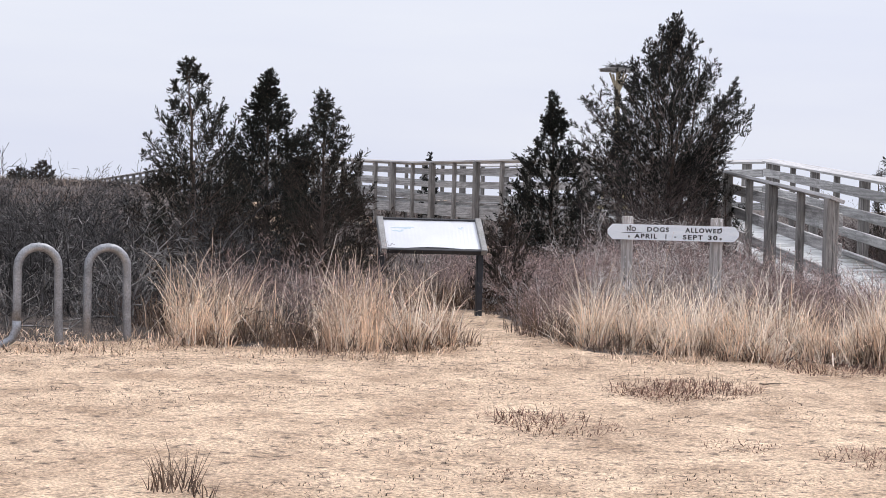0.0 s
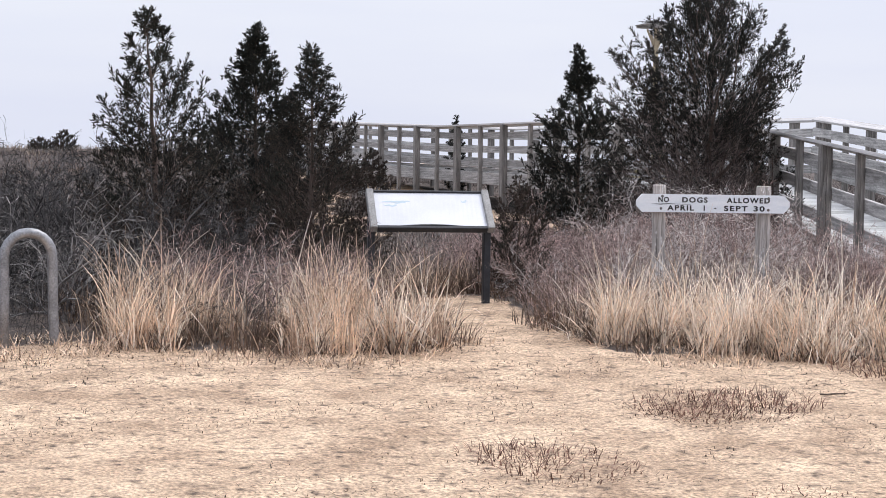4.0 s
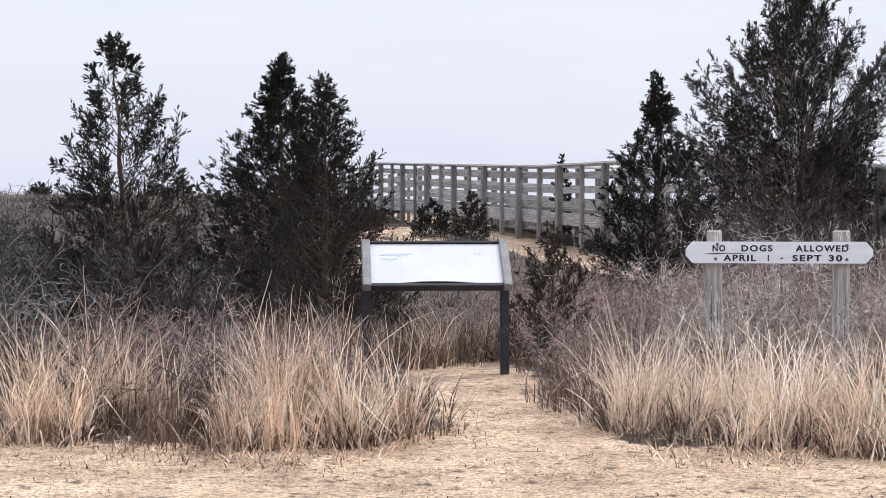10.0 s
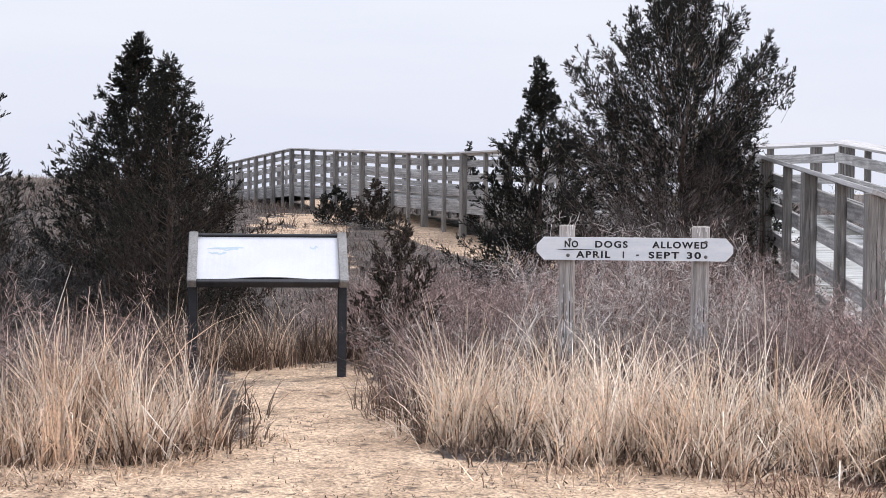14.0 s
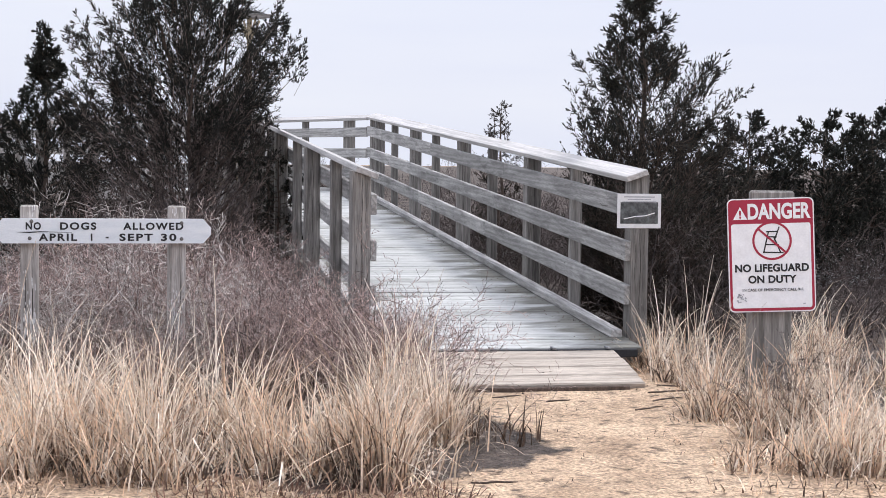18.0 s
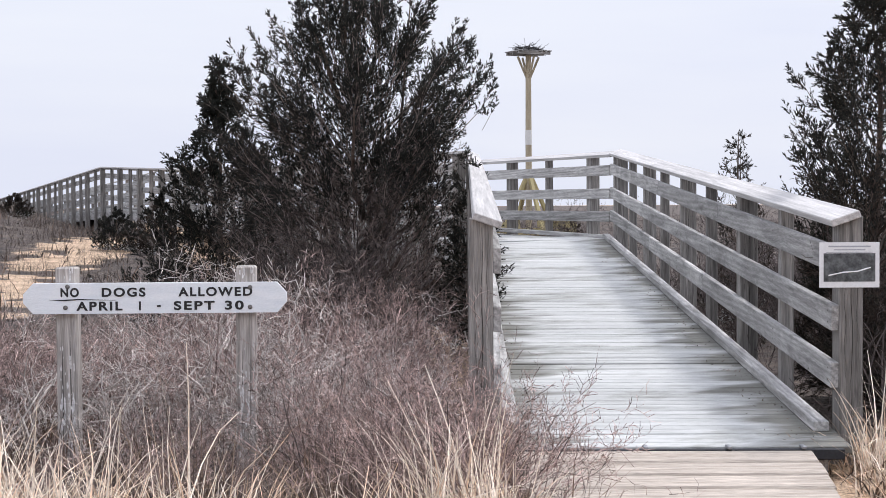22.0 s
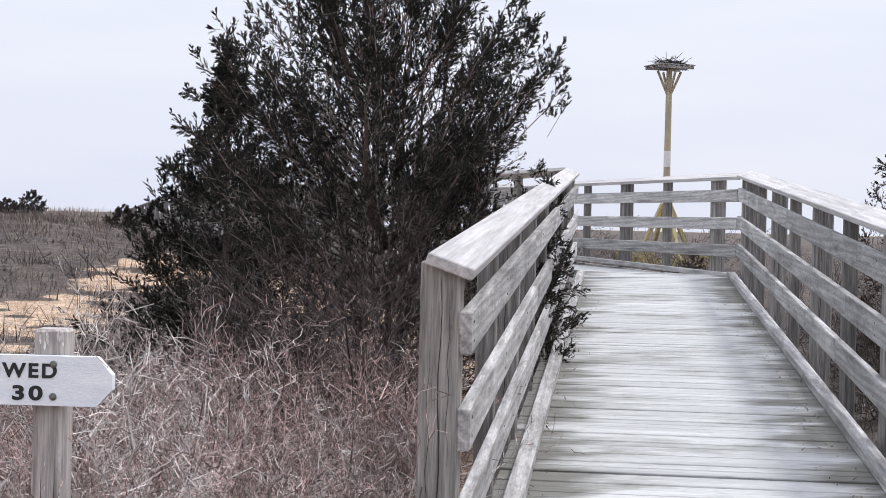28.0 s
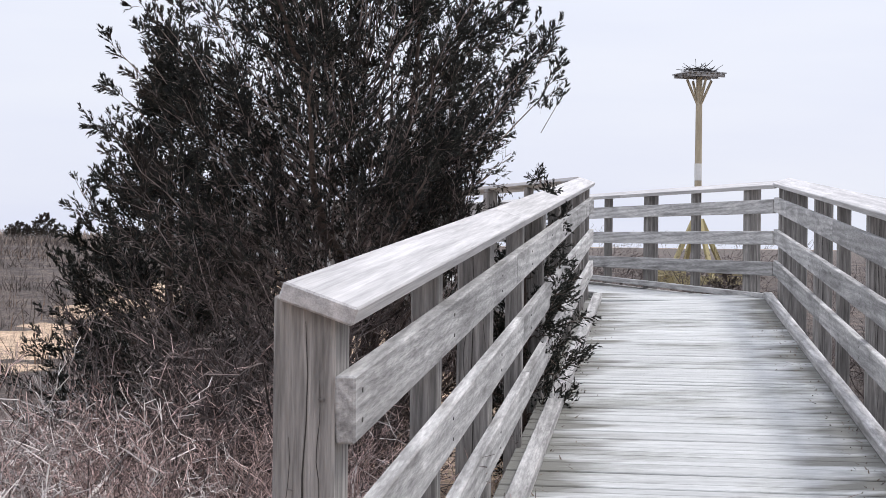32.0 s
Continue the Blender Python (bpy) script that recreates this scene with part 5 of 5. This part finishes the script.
build_cedar("red_cedar", 6.85, 11.3, 2.62, (0.75, 0.92, 1.0, 1.0, 0.94, 0.88, 0.8, 0.64, 0.36, 0.15, 0.01), 55, "dark brownish red cedar behind the railing", NEEDLE,
            limbs=220, shoots=13, twigs=6, leaves=9, rise=0.95, inner=0.42, brown=NEEDLE_BROWN, brown_below=1.2, wisps=0.14, tier=0.02)
SMALL = (0.55, 0.9, 1.0, 0.9, 0.75, 0.55, 0.3, 0.02)


def small_cedar(name, x, y, h, reach, seed, label, needle, limbs=30, **kw):
    kw = {"shoots": 6, "twigs": 4, "leaves": 6, "base": 0.03, **kw}
    return build_cedar(name, x, y, h, [reach * r for r in SMALL], seed, label, needle, limbs=limbs, **kw)


small_cedar("red_cedar", 7.9, 15.6, 1.88, 0.42, 57, "small brownish cedar behind the railing", NEEDLE_BROWN, 40)
small_cedar("cedar_sapling", 1.2, 11.05, 0.95, 0.34, 66, "small brown cedar sapling beside the information panel", NEEDLE_BROWN, 60, rise=1.1, leaves=8)
small_cedar("cedar_sapling", 8.6, 17.1, 1.78, 0.32, 77, "thin cedar sapling behind the railing", NEEDLE, 16)
small_cedar("cedar_sapling", 3.9, 32.2, 0.95, 0.5, 78, "low dark cedar bush at the foot of the boardwalk", NEEDLE_BROWN, 44, leaf=0.04)
small_cedar("cedar_sapling", 3.2, 33.0, 0.75, 0.55, 79, "low dark cedar bush at the foot of the boardwalk", NEEDLE, 44, leaf=0.04)
small_cedar("cedar_sapling", 6.15, 33.8, 1.72, 0.3, 80, "thin cedar rising behind the far railing", NEEDLE, 40, leaf=0.04)
for k, (x, y, h) in enumerate(((1.0, 48.0, 0.6), (-2.7, 60.0, 0.8), (-3.6, 60.5, 0.5), (-8.0, 62.0, 0.5))):
    small_cedar("cedar_sapling", x, y, h, 0.6, 81 + 20 * k, "low cedar bush on the dune crest", NEEDLE_BROWN, 36, leaf=0.05)
for a, seed in ((5.4, 82), (6.6, 85)):
    q = reach_1(a, -0.1)
    build_cedar("cedar_sapling", q.x, q.y, 1.3 + 0.36 * (a > 6), (0.2, 0.26, 0.3, 0.32, 0.3, 0.26, 0.22, 0.18, 0.06), seed, "ragged cedar growing through the railing", NEEDLE_GREEN, limbs=60, shoots=7, twigs=5, leaves=8, rise=0.4,
                inner=0.5, leaf=0.016, open_deck=False)
q = reach_1(13.2, 1.25)
small_cedar("cedar_sapling", q.x, q.y, 0.95, 0.32, 83, "small dark cedar behind the boardwalk bend", NEEDLE_BROWN, 34)
for k, (x, y, h) in enumerate(((9.3, 14.4, 1.55), (10.1, 14.4, 1.75), (10.9, 14.2, 1.75), (11.7, 14.4, 1.85), (12.5, 14.8, 1.95))):
    build_cedar("red_cedar", x, y, h, (0.6, 0.9, 1.0, 0.98, 0.9, 0.75, 0.5, 0.12), 90 + k, "low dark bushy cedar at the edge of the lot", NEEDLE_GREEN, limbs=100, shoots=10, twigs=5, leaves=6, leaf=0.03, rise=0.5)

# ------------------------------------------------ thickets
vr = np.random.RandomState(5)
GREY = shrub_variants("grey_shrub", TWIG_GREY, range(6), height=1.0, spread=0.9, stems=8, levels=3, crook=0.5, thick=0.011, rmin=0.0022)
BOUGH = shrub_variants("grey_shrub", TWIG_BOUGH, range(50, 53), height=1.0, spread=0.9, stems=6, levels=2, crook=0.8, thick=0.015, rmin=0.003)
RUDDY = shrub_variants("ruddy_shrub", TWIG_RED, range(10, 16), height=1.0, spread=0.9, stems=9, levels=3, crook=0.45, thick=0.008, rmin=0.0017)
DARK = shrub_variants("dark_shrub", TWIG_DARK, range(20, 24), height=1.0, spread=0.9, stems=7, levels=3, crook=0.5, thick=0.0085, rmin=0.0020)
TUFT = [shrub_arrays(60 + k, 1.0, 1.3, 2, 1, 0.55, 0.004, 0.0032, 0.9)[1] for k in range(6)]


def clear_of_path(x, y, margin=0.15):
    return not on_boardwalk(x, y, margin) and not (3.95 < x < 5.55 and y < 9.6) and math.hypot(x - 5.73, y - 8.2) > 0.45 and not (-0.3 < x < 0.95 and 9.6 < y < 10.75) and math.hypot(x - 1.2, y - 10.9) > 0.4


def before_board(x, y):
    """The strip of low growth in front of the notice board."""
    return 1.2 < x < 3.35 and y < 10.5


PALE = shrub_variants("pale_shrub", TWIG_PALE, range(30, 36), height=1.0, spread=0.8, stems=4, levels=3, crook=0.95, thick=0.0115, rmin=0.0019, lean=0.9)
pts = in_region(vr, 82, lambda x, y: clear_of_path(x, y) and y > 8.8 + 0.6 * smoothstep(-2.4, -1.2, x), -7.5, -0.3, 8.7, 14.5)
scatter_shrubs("grey_shrub", GREY, [(x, y, vr.uniform(0.95, 1.25) * (1.0 - 0.45 * smoothstep(-2.3, -0.5, x))) for x, y in pts], "leafless grey bayberry shrub with crooked twigs", "shrub", "grey shrubs")
pts = in_region(vr, 16, lambda x, y: clear_of_path(x, y), -5.5, -0.8, 8.9, 10.6)
scatter_shrubs("grey_shrub", BOUGH, [(x, y, vr.uniform(0.8, 1.05) * (1.0 - 0.4 * smoothstep(-2.3, -0.5, x))) for x, y in pts], "crooked grey boughs standing among finer twigs", "shrub", "grey shrubs")
pts = in_region(vr, 76, lambda x, y: clear_of_path(x, y, 0.5) and y > 8.7 and not before_board(x, y), 0.95, 4.3, 8.6, 13.6)
scatter_shrubs("ruddy_shrub", RUDDY, [(x, y, vr.uniform(0.55, 0.82) * (0.8 if y < 10.0 else 1.0) * (0.8 if y > 11.5 and x < 2.6 else 1.0)) for x, y in pts], "leafless purple-brown shrub with fine twigs", "shrub", "ruddy shrubs")
pts = in_region(vr, 18, lambda x, y: clear_of_path(x, y, 0.45), 2.5, 4.4, 10.0, 13.6)
scatter_shrubs("pale_shrub", PALE, [(x, y, vr.uniform(0.75, 1.0)) for x, y in pts], "pale grey leafless shrub with crooked branches", "shrub", "pale shrubs")
pts = in_region(vr, 22, lambda x, y: clear_of_path(x, y, 0.45) and not before_board(x, y), 1.2, 4.2, 8.9, 10.8)
scatter_shrubs("pale_shrub", PALE, [(x, y, vr.uniform(0.5, 0.75)) for x, y in pts], "pale low leafless shrub with crooked branches", "shrub", "pale shrubs")
pts = in_region(vr, 13, lambda x, y: clear_of_path(x, y, 0.25), 3.2, 4.3, 9.7, 12.2)
scatter_shrubs("pale_shrub", PALE, [(x, y, vr.uniform(0.5, 0.75)) for x, y in pts], "pale lichen-grey leafless shrub beside the railing", "shrub", "pale shrubs")
pts = [(3.72, 9.85), (3.6, 10.3), (3.8, 10.7), (3.5, 9.6), (3.7, 9.45), (3.3, 10.0), (3.45, 10.8)]
scatter_shrubs("pale_shrub", PALE, [(x, y, vr.uniform(0.55, 0.7)) for x, y in pts], "pale lichen-grey leafless shrub beside the railing", "shrub", "pale shrubs")
pts = in_region(vr, 26, lambda x, y: True, 1.2, 3.35, 8.9, 10.4)
scatter_shrubs("ruddy_shrub", RUDDY, [(x, y, vr.uniform(0.26, 0.4)) for x, y in pts], "low leafless brown shrub before the notice board", "shrub", "ruddy shrubs")
pts = in_region(vr, 14, lambda x, y: True, -2.0, -0.3, 8.5, 9.6)
scatter_shrubs("ruddy_shrub", RUDDY, [(x, y, vr.uniform(0.5, 0.7)) for x, y in pts], "leafless brown shrub among tall dry grass", "shrub", "ruddy shrubs")
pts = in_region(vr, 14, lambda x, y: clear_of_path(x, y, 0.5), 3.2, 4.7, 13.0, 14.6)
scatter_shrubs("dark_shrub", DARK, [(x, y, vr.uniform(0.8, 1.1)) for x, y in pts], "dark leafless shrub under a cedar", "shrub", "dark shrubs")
pts = in_region(vr, 36, lambda x, y: clear_of_path(x, y, 0.45) and (x - 6.2) > 0.24 * (y - 9.6), 6.1, 10.5, 9.0, 19)
scatter_shrubs("dark_shrub", DARK, [(x, y, vr.uniform(0.6, 0.95)) for x, y in pts], "dark leafless shrub behind the railing", "shrub", "dark shrubs")
pts = in_region(vr, 22, lambda x, y: math.hypot(x - 5.73, y - 8.2) > 0.4 and x > 5.75 - 0.5 * max(0, 8.6 - y) and not on_boardwalk(x, y, 0.1), 5.2, 7.8, 6.9, 9.3)
scatter_shrubs("dark_shrub", DARK, [(x, y, vr.uniform(0.28, 0.5)) for x, y in pts], "low dark leafless shrub among the beach grass", "shrub", "dark shrubs")
pts = in_region(vr, 16, lambda x, y: clear_of_path(x, y, 0.12), 3.1, 3.95, 8.3, 9.9) + [tuple(reach_1(vr.uniform(0.2, 3.2), vr.uniform(-0.75, -0.4)))[:2] for _ in range(9)]
scatter_shrubs("ruddy_shrub", RUDDY, [(x, y, vr.uniform(0.55, 0.78)) for x, y in pts], "leafless brown shrub beside the boardwalk entrance", "shrub", "ruddy shrubs")
pts = [(3.8, 9.25), (3.9, 9.0), (3.98, 9.4), (3.65, 9.5), (3.75, 8.85), (4.0, 9.15)]
scatter_shrubs("ruddy_shrub", RUDDY, [(x, y, vr.uniform(0.45, 0.62)) for x, y in pts], "leafless brown shrub crowding the boardwalk entrance", "shrub", "ruddy shrubs")
pts = []
for k in range(46):
    q = reach_1(vr.uniform(0.6, 11.0), CLEAR + vr.uniform(0.45, 1.9), 0)
    if math.hypot(q.x - 5.73, q.y - 8.2) > 0.6:
        pts.append((q.x, q.y))
scatter_shrubs("dark_shrub", DARK, [(x, y, vr.uniform(0.65, 1.0)) for x, y in pts], "dark leafless shrub pressing against the railing", "shrub", "dark shrubs")
pts = [tuple(reach_1(vr.uniform(0.3, 13.5), CLEAR + vr.uniform(0.3, 3.2), 0))[:2] for _ in range(420)]
brush("undergrowth", TUFT, [(x, y, vr.uniform(0.3, 0.7)) for x, y in pts if clear_of_path(x, y, 0.05)], TWIG_DARK, "dark brown twigs behind the railing", 5)
pts = in_region(vr, 28, lambda x, y: clear_of_path(x, y, 0.4), 8.0, 17.0, 17, 38)
scatter_shrubs("dark_shrub", DARK, [(x, y, vr.uniform(0.9, 1.2)) for x, y in pts], "dark leafless shrub behind the railing", "shrub", "dark shrubs")
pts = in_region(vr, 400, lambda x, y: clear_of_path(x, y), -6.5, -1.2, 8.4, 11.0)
# added tufts that hide the lit floor and stand for shade there
brush("undergrowth", TUFT, [(x, y, vr.uniform(0.3, 0.6)) for x, y in pts], TWIG_GREY, "grey twigs darkened as shade at the foot of the shrubs", 8)
pts = in_region(vr, 170, lambda x, y: clear_of_path(x, y, 0.05), 3.3, 4.9, 9.2, 12.6)
brush("undergrowth", TUFT, [(x, y, vr.uniform(0.25, 0.5)) for x, y in pts], TWIG_RED, "purple-brown twigs beside the railing", 9)
pts = in_region(vr, 520, lambda x, y: clear_of_path(x, y, 0.3), 5.0, 18.0, 22, 56)
brush("dune_scrub", TUFT, [(x, y, vr.uniform(0.3, 0.75)) for x, y in pts], DUNE_SCRUB, "low grey-brown scrub beyond the boardwalk bend", 10)
pts = in_region(vr, 280, lambda x, y: has_duff(x, y) != has_duff(x, y + 0.7), 0.0, 4.2, 18.5, 39.5)
pts += in_region(vr, 420, lambda x, y: clear_of_path(x, y, 0.3) and has_duff(x, y), -3.5, 3.0, 13.6, 22)
brush("dune_scrub", TUFT, [(x, y, vr.uniform(0.14, 0.34)) for x, y in pts], DUNE_SCRUB, "low twiggy scrub round the bare sand", 12)
# undergrowth of the dune and between the shrubs
pts = in_region(vr, 150, lambda x, y: not has_duff(x, y), 0.0, 4.0, 19, 39)
brush("dune_scrub", TUFT, [(x, y, vr.uniform(0.15, 0.3)) for x, y in pts], TWIG_DARK, "dark twiggy tufts on the bare sand", 6)
pts = in_region(vr, 1300, lambda x, y: clear_of_path(x, y, 0.3) and has_duff(x, y) and noise.noise((x * 0.5, y * 0.3, 31.0)) > -0.3, -6.5, 4.5, 13.5, 48)
brush("dune_scrub", TUFT, [(x, y, vr.uniform(0.16, 0.42)) for x, y in pts], DUNE_SCRUB, "low grey-brown leafless scrub on the dune", 3)
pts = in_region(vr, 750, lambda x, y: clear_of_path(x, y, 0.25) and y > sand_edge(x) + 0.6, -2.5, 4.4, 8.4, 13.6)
# dark tufts fill the gaps, their colour doing the work of shade
brush("undergrowth", TUFT, [(x, y, vr.uniform(0.2, 0.42)) for x, y in pts], TWIG_DARK, "low brown twigs darkened as shade between the shrubs", 4)

# ------------------------------------------------ grasses
gr = np.random.RandomState(7)
c = [(x, y, gr.uniform(0.6, 1.15)) for x, y in in_region(gr, 46, lambda x, y: y > sand_edge(x) + 0.1 and y < sand_edge(x) + 1.3, -2.1, -0.15, 7.6, 9.8)]
cr = [(x, y, gr.uniform(0.65, 1.15)) for x, y in in_region(gr, 76, lambda x, y: y > sand_edge(x) and y < sand_edge(x) + 1.45 and x < 3.3 + 0.4 * smoothstep(7.0, 8.0, y), 1.0, 4.1, 6.4, 9.0)]
cr += [(x, y, gr.uniform(0.55, 0.95)) for x, y in in_region(gr, 100, lambda x, y: math.hypot(x - 5.73, y - 8.2) > 0.2 and x > 5.5 - 0.55 * max(0, 8.6 - y) and not on_boardwalk(x, y, -0.1), 4.5, 7.8, 6.5, 9.5)]
c2 = [(x, y, gr.uniform(0.6, 1.0)) for x, y in in_region(gr, 170, lambda x, y: clear_of_path(x, y) and y > sand_edge(x) + 0.12, -2.6, 4.0, 7.6, 12.0)]
c2 += [(x, y, gr.uniform(0.6, 0.9)) for x, y in in_region(gr, 16, lambda x, y: True, -0.3, 1.0, 10.8, 11.8)]
cr += [(x, y, gr.uniform(0.42, 0.75)) for x, y in in_region(gr, 80, lambda x, y: x > 5.45 - 0.55 * max(0, 8.6 - y), 4.5, 6.3, 6.0, 7.5)]
c4 = [(x, y, gr.uniform(0.6, 0.95)) for x, y in in_region(gr, 26, lambda x, y: True, -0.4, 1.1, 10.75, 11.9)]
arching_grass("beach_grass", clumps(gr, c4, 60, 0.2), 0.2, 0.62, 0.3, 1.3, 0.0042, 16, STRAW, "tangled dry grass behind the information panel")
arching_grass("brown_grass", clumps(gr, c4, 70, 0.2), 0.2, 0.6, 0.35, 1.4, 0.0042, 17, STRAW_DARK, "tangled brown grass behind the information panel")
# runs in among the straw so that dark blades fill its gaps like shade
grass_object("brown_grass", clumps(gr, c2, 80, 0.25), 0.12, 0.46, 0.8, 0.005, 3, STRAW_DARK, "brown dry grass under the shrubs, darkened as shade")
cr += [(x, y, gr.uniform(0.5, 0.8)) for x, y in ((5.5, 7.95), (5.62, 7.8), (5.8, 7.75), (5.95, 7.85), (5.45, 8.3), (5.5, 8.6), (5.58, 8.9), (5.66, 9.15), (5.75, 9.3), (6.05, 8.0))]
c3 = [(x, y, gr.uniform(0.5, 0.9)) for x, y in in_region(gr, 90, lambda x, y: x > 5.3 - 0.55 * max(0, 8.6 - y) and not on_boardwalk(x, y, -0.1), 4.3, 7.8, 6.1, 9.4)]
c3 += [(x, y, gr.uniform(0.4, 0.8)) for x, y in in_region(gr, 190, lambda x, y: abs(y - sand_edge(x) - 0.15) < 0.5 and clear_of_path(x, y), -6.0, 3.4, 6.6, 11.0)]
cr = [p for p in cr if noise.noise((p[0] * 1.8, p[1] * 1.8, 3.0)) > -0.2]
c = [p for p in c if noise.noise((p[0] * 1.8, p[1] * 1.8, 3.0)) > -0.2]
arching_grass("beach_grass", clumps(gr, c, 76, 0.11), 0.2, 0.74, 0.26, 1.2, 0.005, 1, STRAW, "tall dry straw-coloured beach grass")
arching_grass("beach_grass", clumps(gr, c, 34, 0.14), 0.22, 0.72, 0.26, 1.3, 0.005, 2, STRAW_PALE, "tall bleached beach grass stems")
arching_grass("beach_grass", clumps(gr, cr, 44, 0.12), 0.22, 0.78, 0.28, 1.3, 0.005, 11, STRAW, "tall dry straw-coloured beach grass")
arching_grass("beach_grass", clumps(gr, cr, 64, 0.12), 0.22, 0.78, 0.28, 1.4, 0.0048, 12, STRAW_PALE, "tall bleached beach grass stems")
# short dark blades that put the shade of the clump's inside into colour
arching_grass("brown_grass", clumps(gr, c + cr, 60, 0.17), 0.1, 0.42, 0.5, 1.6, 0.005, 13, STRAW_DARK, "dark brown blades standing in for shade at the foot of the beach grass", 3)
arching_grass("beach_grass", clumps(gr, c + cr, 20, 0.3), 0.25, 0.6, 0.7, 2.0, 0.0046, 14, STRAW, "fallen dry grass blades lying across the tufts")
arching_grass("beach_grass", clumps(gr, cr, 14, 0.3), 0.25, 0.6, 0.7, 2.0, 0.0046, 15, STRAW_PALE, "fallen bleached grass stems lying across the tufts")
arching_grass("low_grass", clumps(gr, c3, 60, 0.3), 0.06, 0.24, 0.85, 1.6, 0.0042, 9, STRAW, "low matted dry grass along the sand edge", 3)
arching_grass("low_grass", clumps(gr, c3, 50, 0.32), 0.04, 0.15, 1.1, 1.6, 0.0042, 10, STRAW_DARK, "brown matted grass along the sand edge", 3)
# far dune cover
d = in_region(gr, 1900, lambda x, y: clear_of_path(x, y) and has_duff(x, y), -10, 9, 13.5, 55)
arching_grass("dune_grass", clumps(gr, [(x, y, gr.uniform(0.6, 1.25)) for x, y in d], 20, 0.3), 0.1, 0.34, 0.8, 1.2, 0.008, 4, DUNE_SCRUB, "low grey-brown scrub covering the dune slope", 2)
d = in_region(gr, 6500, lambda x, y: clear_of_path(x, y) and y > 44 + 5 * noise.noise((x * 0.3, 0, 0)) , -26, 5.5, 40, 80)
grass_object("crest_grass", np.array([(x, y, 0, 1) for x, y in d]), 0.1, 0.3, 0.7, 0.012, 6, CREST, "faded tan beach grass along the dune crest", segs=2)
d = in_region(gr, 1000, lambda x, y: clear_of_path(x, y) and has_duff(x, y) and (not has_duff(x, y + 1.2) or noise.noise((x * 0.6, y * 0.4, 21.0)) > 0.34), -8, 3.2, 16, 44)
grass_object("dune_grass", np.array([(x, y, 0, 1) for x, y in d]), 0.12, 0.34, 0.7, 0.008, 8, STRAW_DARK, "brown beach grass tufts round the bare sand", segs=2)
# litter and weeds on the lot
d = in_region(gr, 40000, lambda x, y: noise.noise((x * 0.55, y * 1.1, 2.0)) + 0.8 * noise.noise((x * 2.2, y * 4, 7.0)) > 0.12 - 0.5 * (y > 6.8) and not (3.5 + 0.3 * (y - 6.5) < x < 5.3 and y > 6.0 and noise.noise((x * 3, y * 3, 4.0)) < 0.25), -6, 6.5, -1.0, 9.2)
grass_object("grass_litter", np.array([(x, y, 0, 1) for x, y in d]), 0.004, 0.026, 2.4, 0.0052, 5, LITTER, "short brown grass litter on the sand", segs=1)
for k, (x, y, s) in enumerate(((0.78, 5.9, 1.3), (1.05, 6.0, 1.0), (0.6, 5.75, 0.8), (-0.4, 4.7, 1.0), (-0.55, 4.9, 0.7), (-2.6, 3.25, 0.8), (-2.5, 3.1, 0.5), (2.4, 6.9, 1.2), (2.9, 6.6, 1.0), (0.9, 3.6, 0.8), (0.35, 4.0, 0.6), (-1.1, 3.4, 0.5))):
    tall = k in (5, 6)
    v, f = arcs(clumps(gr, [(x, y, s)], 120 if tall else 520, 0.14 if tall else 0.36), 0.08 if tall else 0.04, 0.28 if tall else 0.13, 0.3 if tall else 1.15, 0.8 if tall else 1.2, 0.003, 30 + k, 3)
    tagged(new("weed_patch", mesh_from("weed_patch", v, f, STRAW_DARK if tall else WEED)), "low withered red-brown weeds matted on the sand", "weed", kind="stuff")

# sticks lying on the sand by the ramp, dead twigs along the deck's edges
sr = random.Random(12)
for k, (x, y, ln) in enumerate(((5.35, 8.55, 0.3), (5.2, 8.35, 0.22), (4.75, 8.95, 0.5), (5.1, 8.98, 0.42), (4.6, 8.5, 0.16), (4.95, 8.15, 0.2), (5.5, 8.7, 0.26), (4.4, 8.7, 0.2), (3.4, 6.9, 0.2), (1.6, 6.2, 0.18))):
    a = sr.uniform(-0.6, 0.6) if ln < 0.4 else -0.25
    pts = [Vector((x + ln * (t - 0.5) * math.cos(a) + sr.uniform(-0.006, 0.006), y + ln * (t - 0.5) * math.sin(a) + sr.uniform(-0.012, 0.012), 0)) for t in (0, 0.25, 0.5, 0.75, 1)]
    pts = [Vector((p.x, p.y, ground_z(p.x, p.y) + 0.004)) for p in pts]
    bm = tube_bm(pts, [0.004, 0.005, 0.0045, 0.004, 0.002], 6)
    me = bpy.data.meshes.new("stick")
    bm.to_mesh(me)
    bm.free()
    me.materials.append(BARK)
    tagged(new("stick", me), "dry brown stick lying on the sand", "stick", "sticks")
spots = []
for k in range(420):
    a, right = sr.uniform(-0.2, 9.5), sr.random() < 0.65
    b = CLEAR - 0.09 - abs(sr.gauss(0, 0.11)) if right else 0.1 + abs(sr.gauss(0, 0.08))
    q = reach_1(a, b, 0.004)
    spots.append((q.x, q.y, q.z, 1.0))
v, f = blades(spots, 0.003, 0.016, 3.2, 0.004, 77, ground=False, segs=1)
tagged(new("twig_litter", mesh_from("twig_litter", v + np.array([0, 0, 0.01]), f, LITTER)), "dead needles and twigs along the deck edges", "litter", kind="stuff")
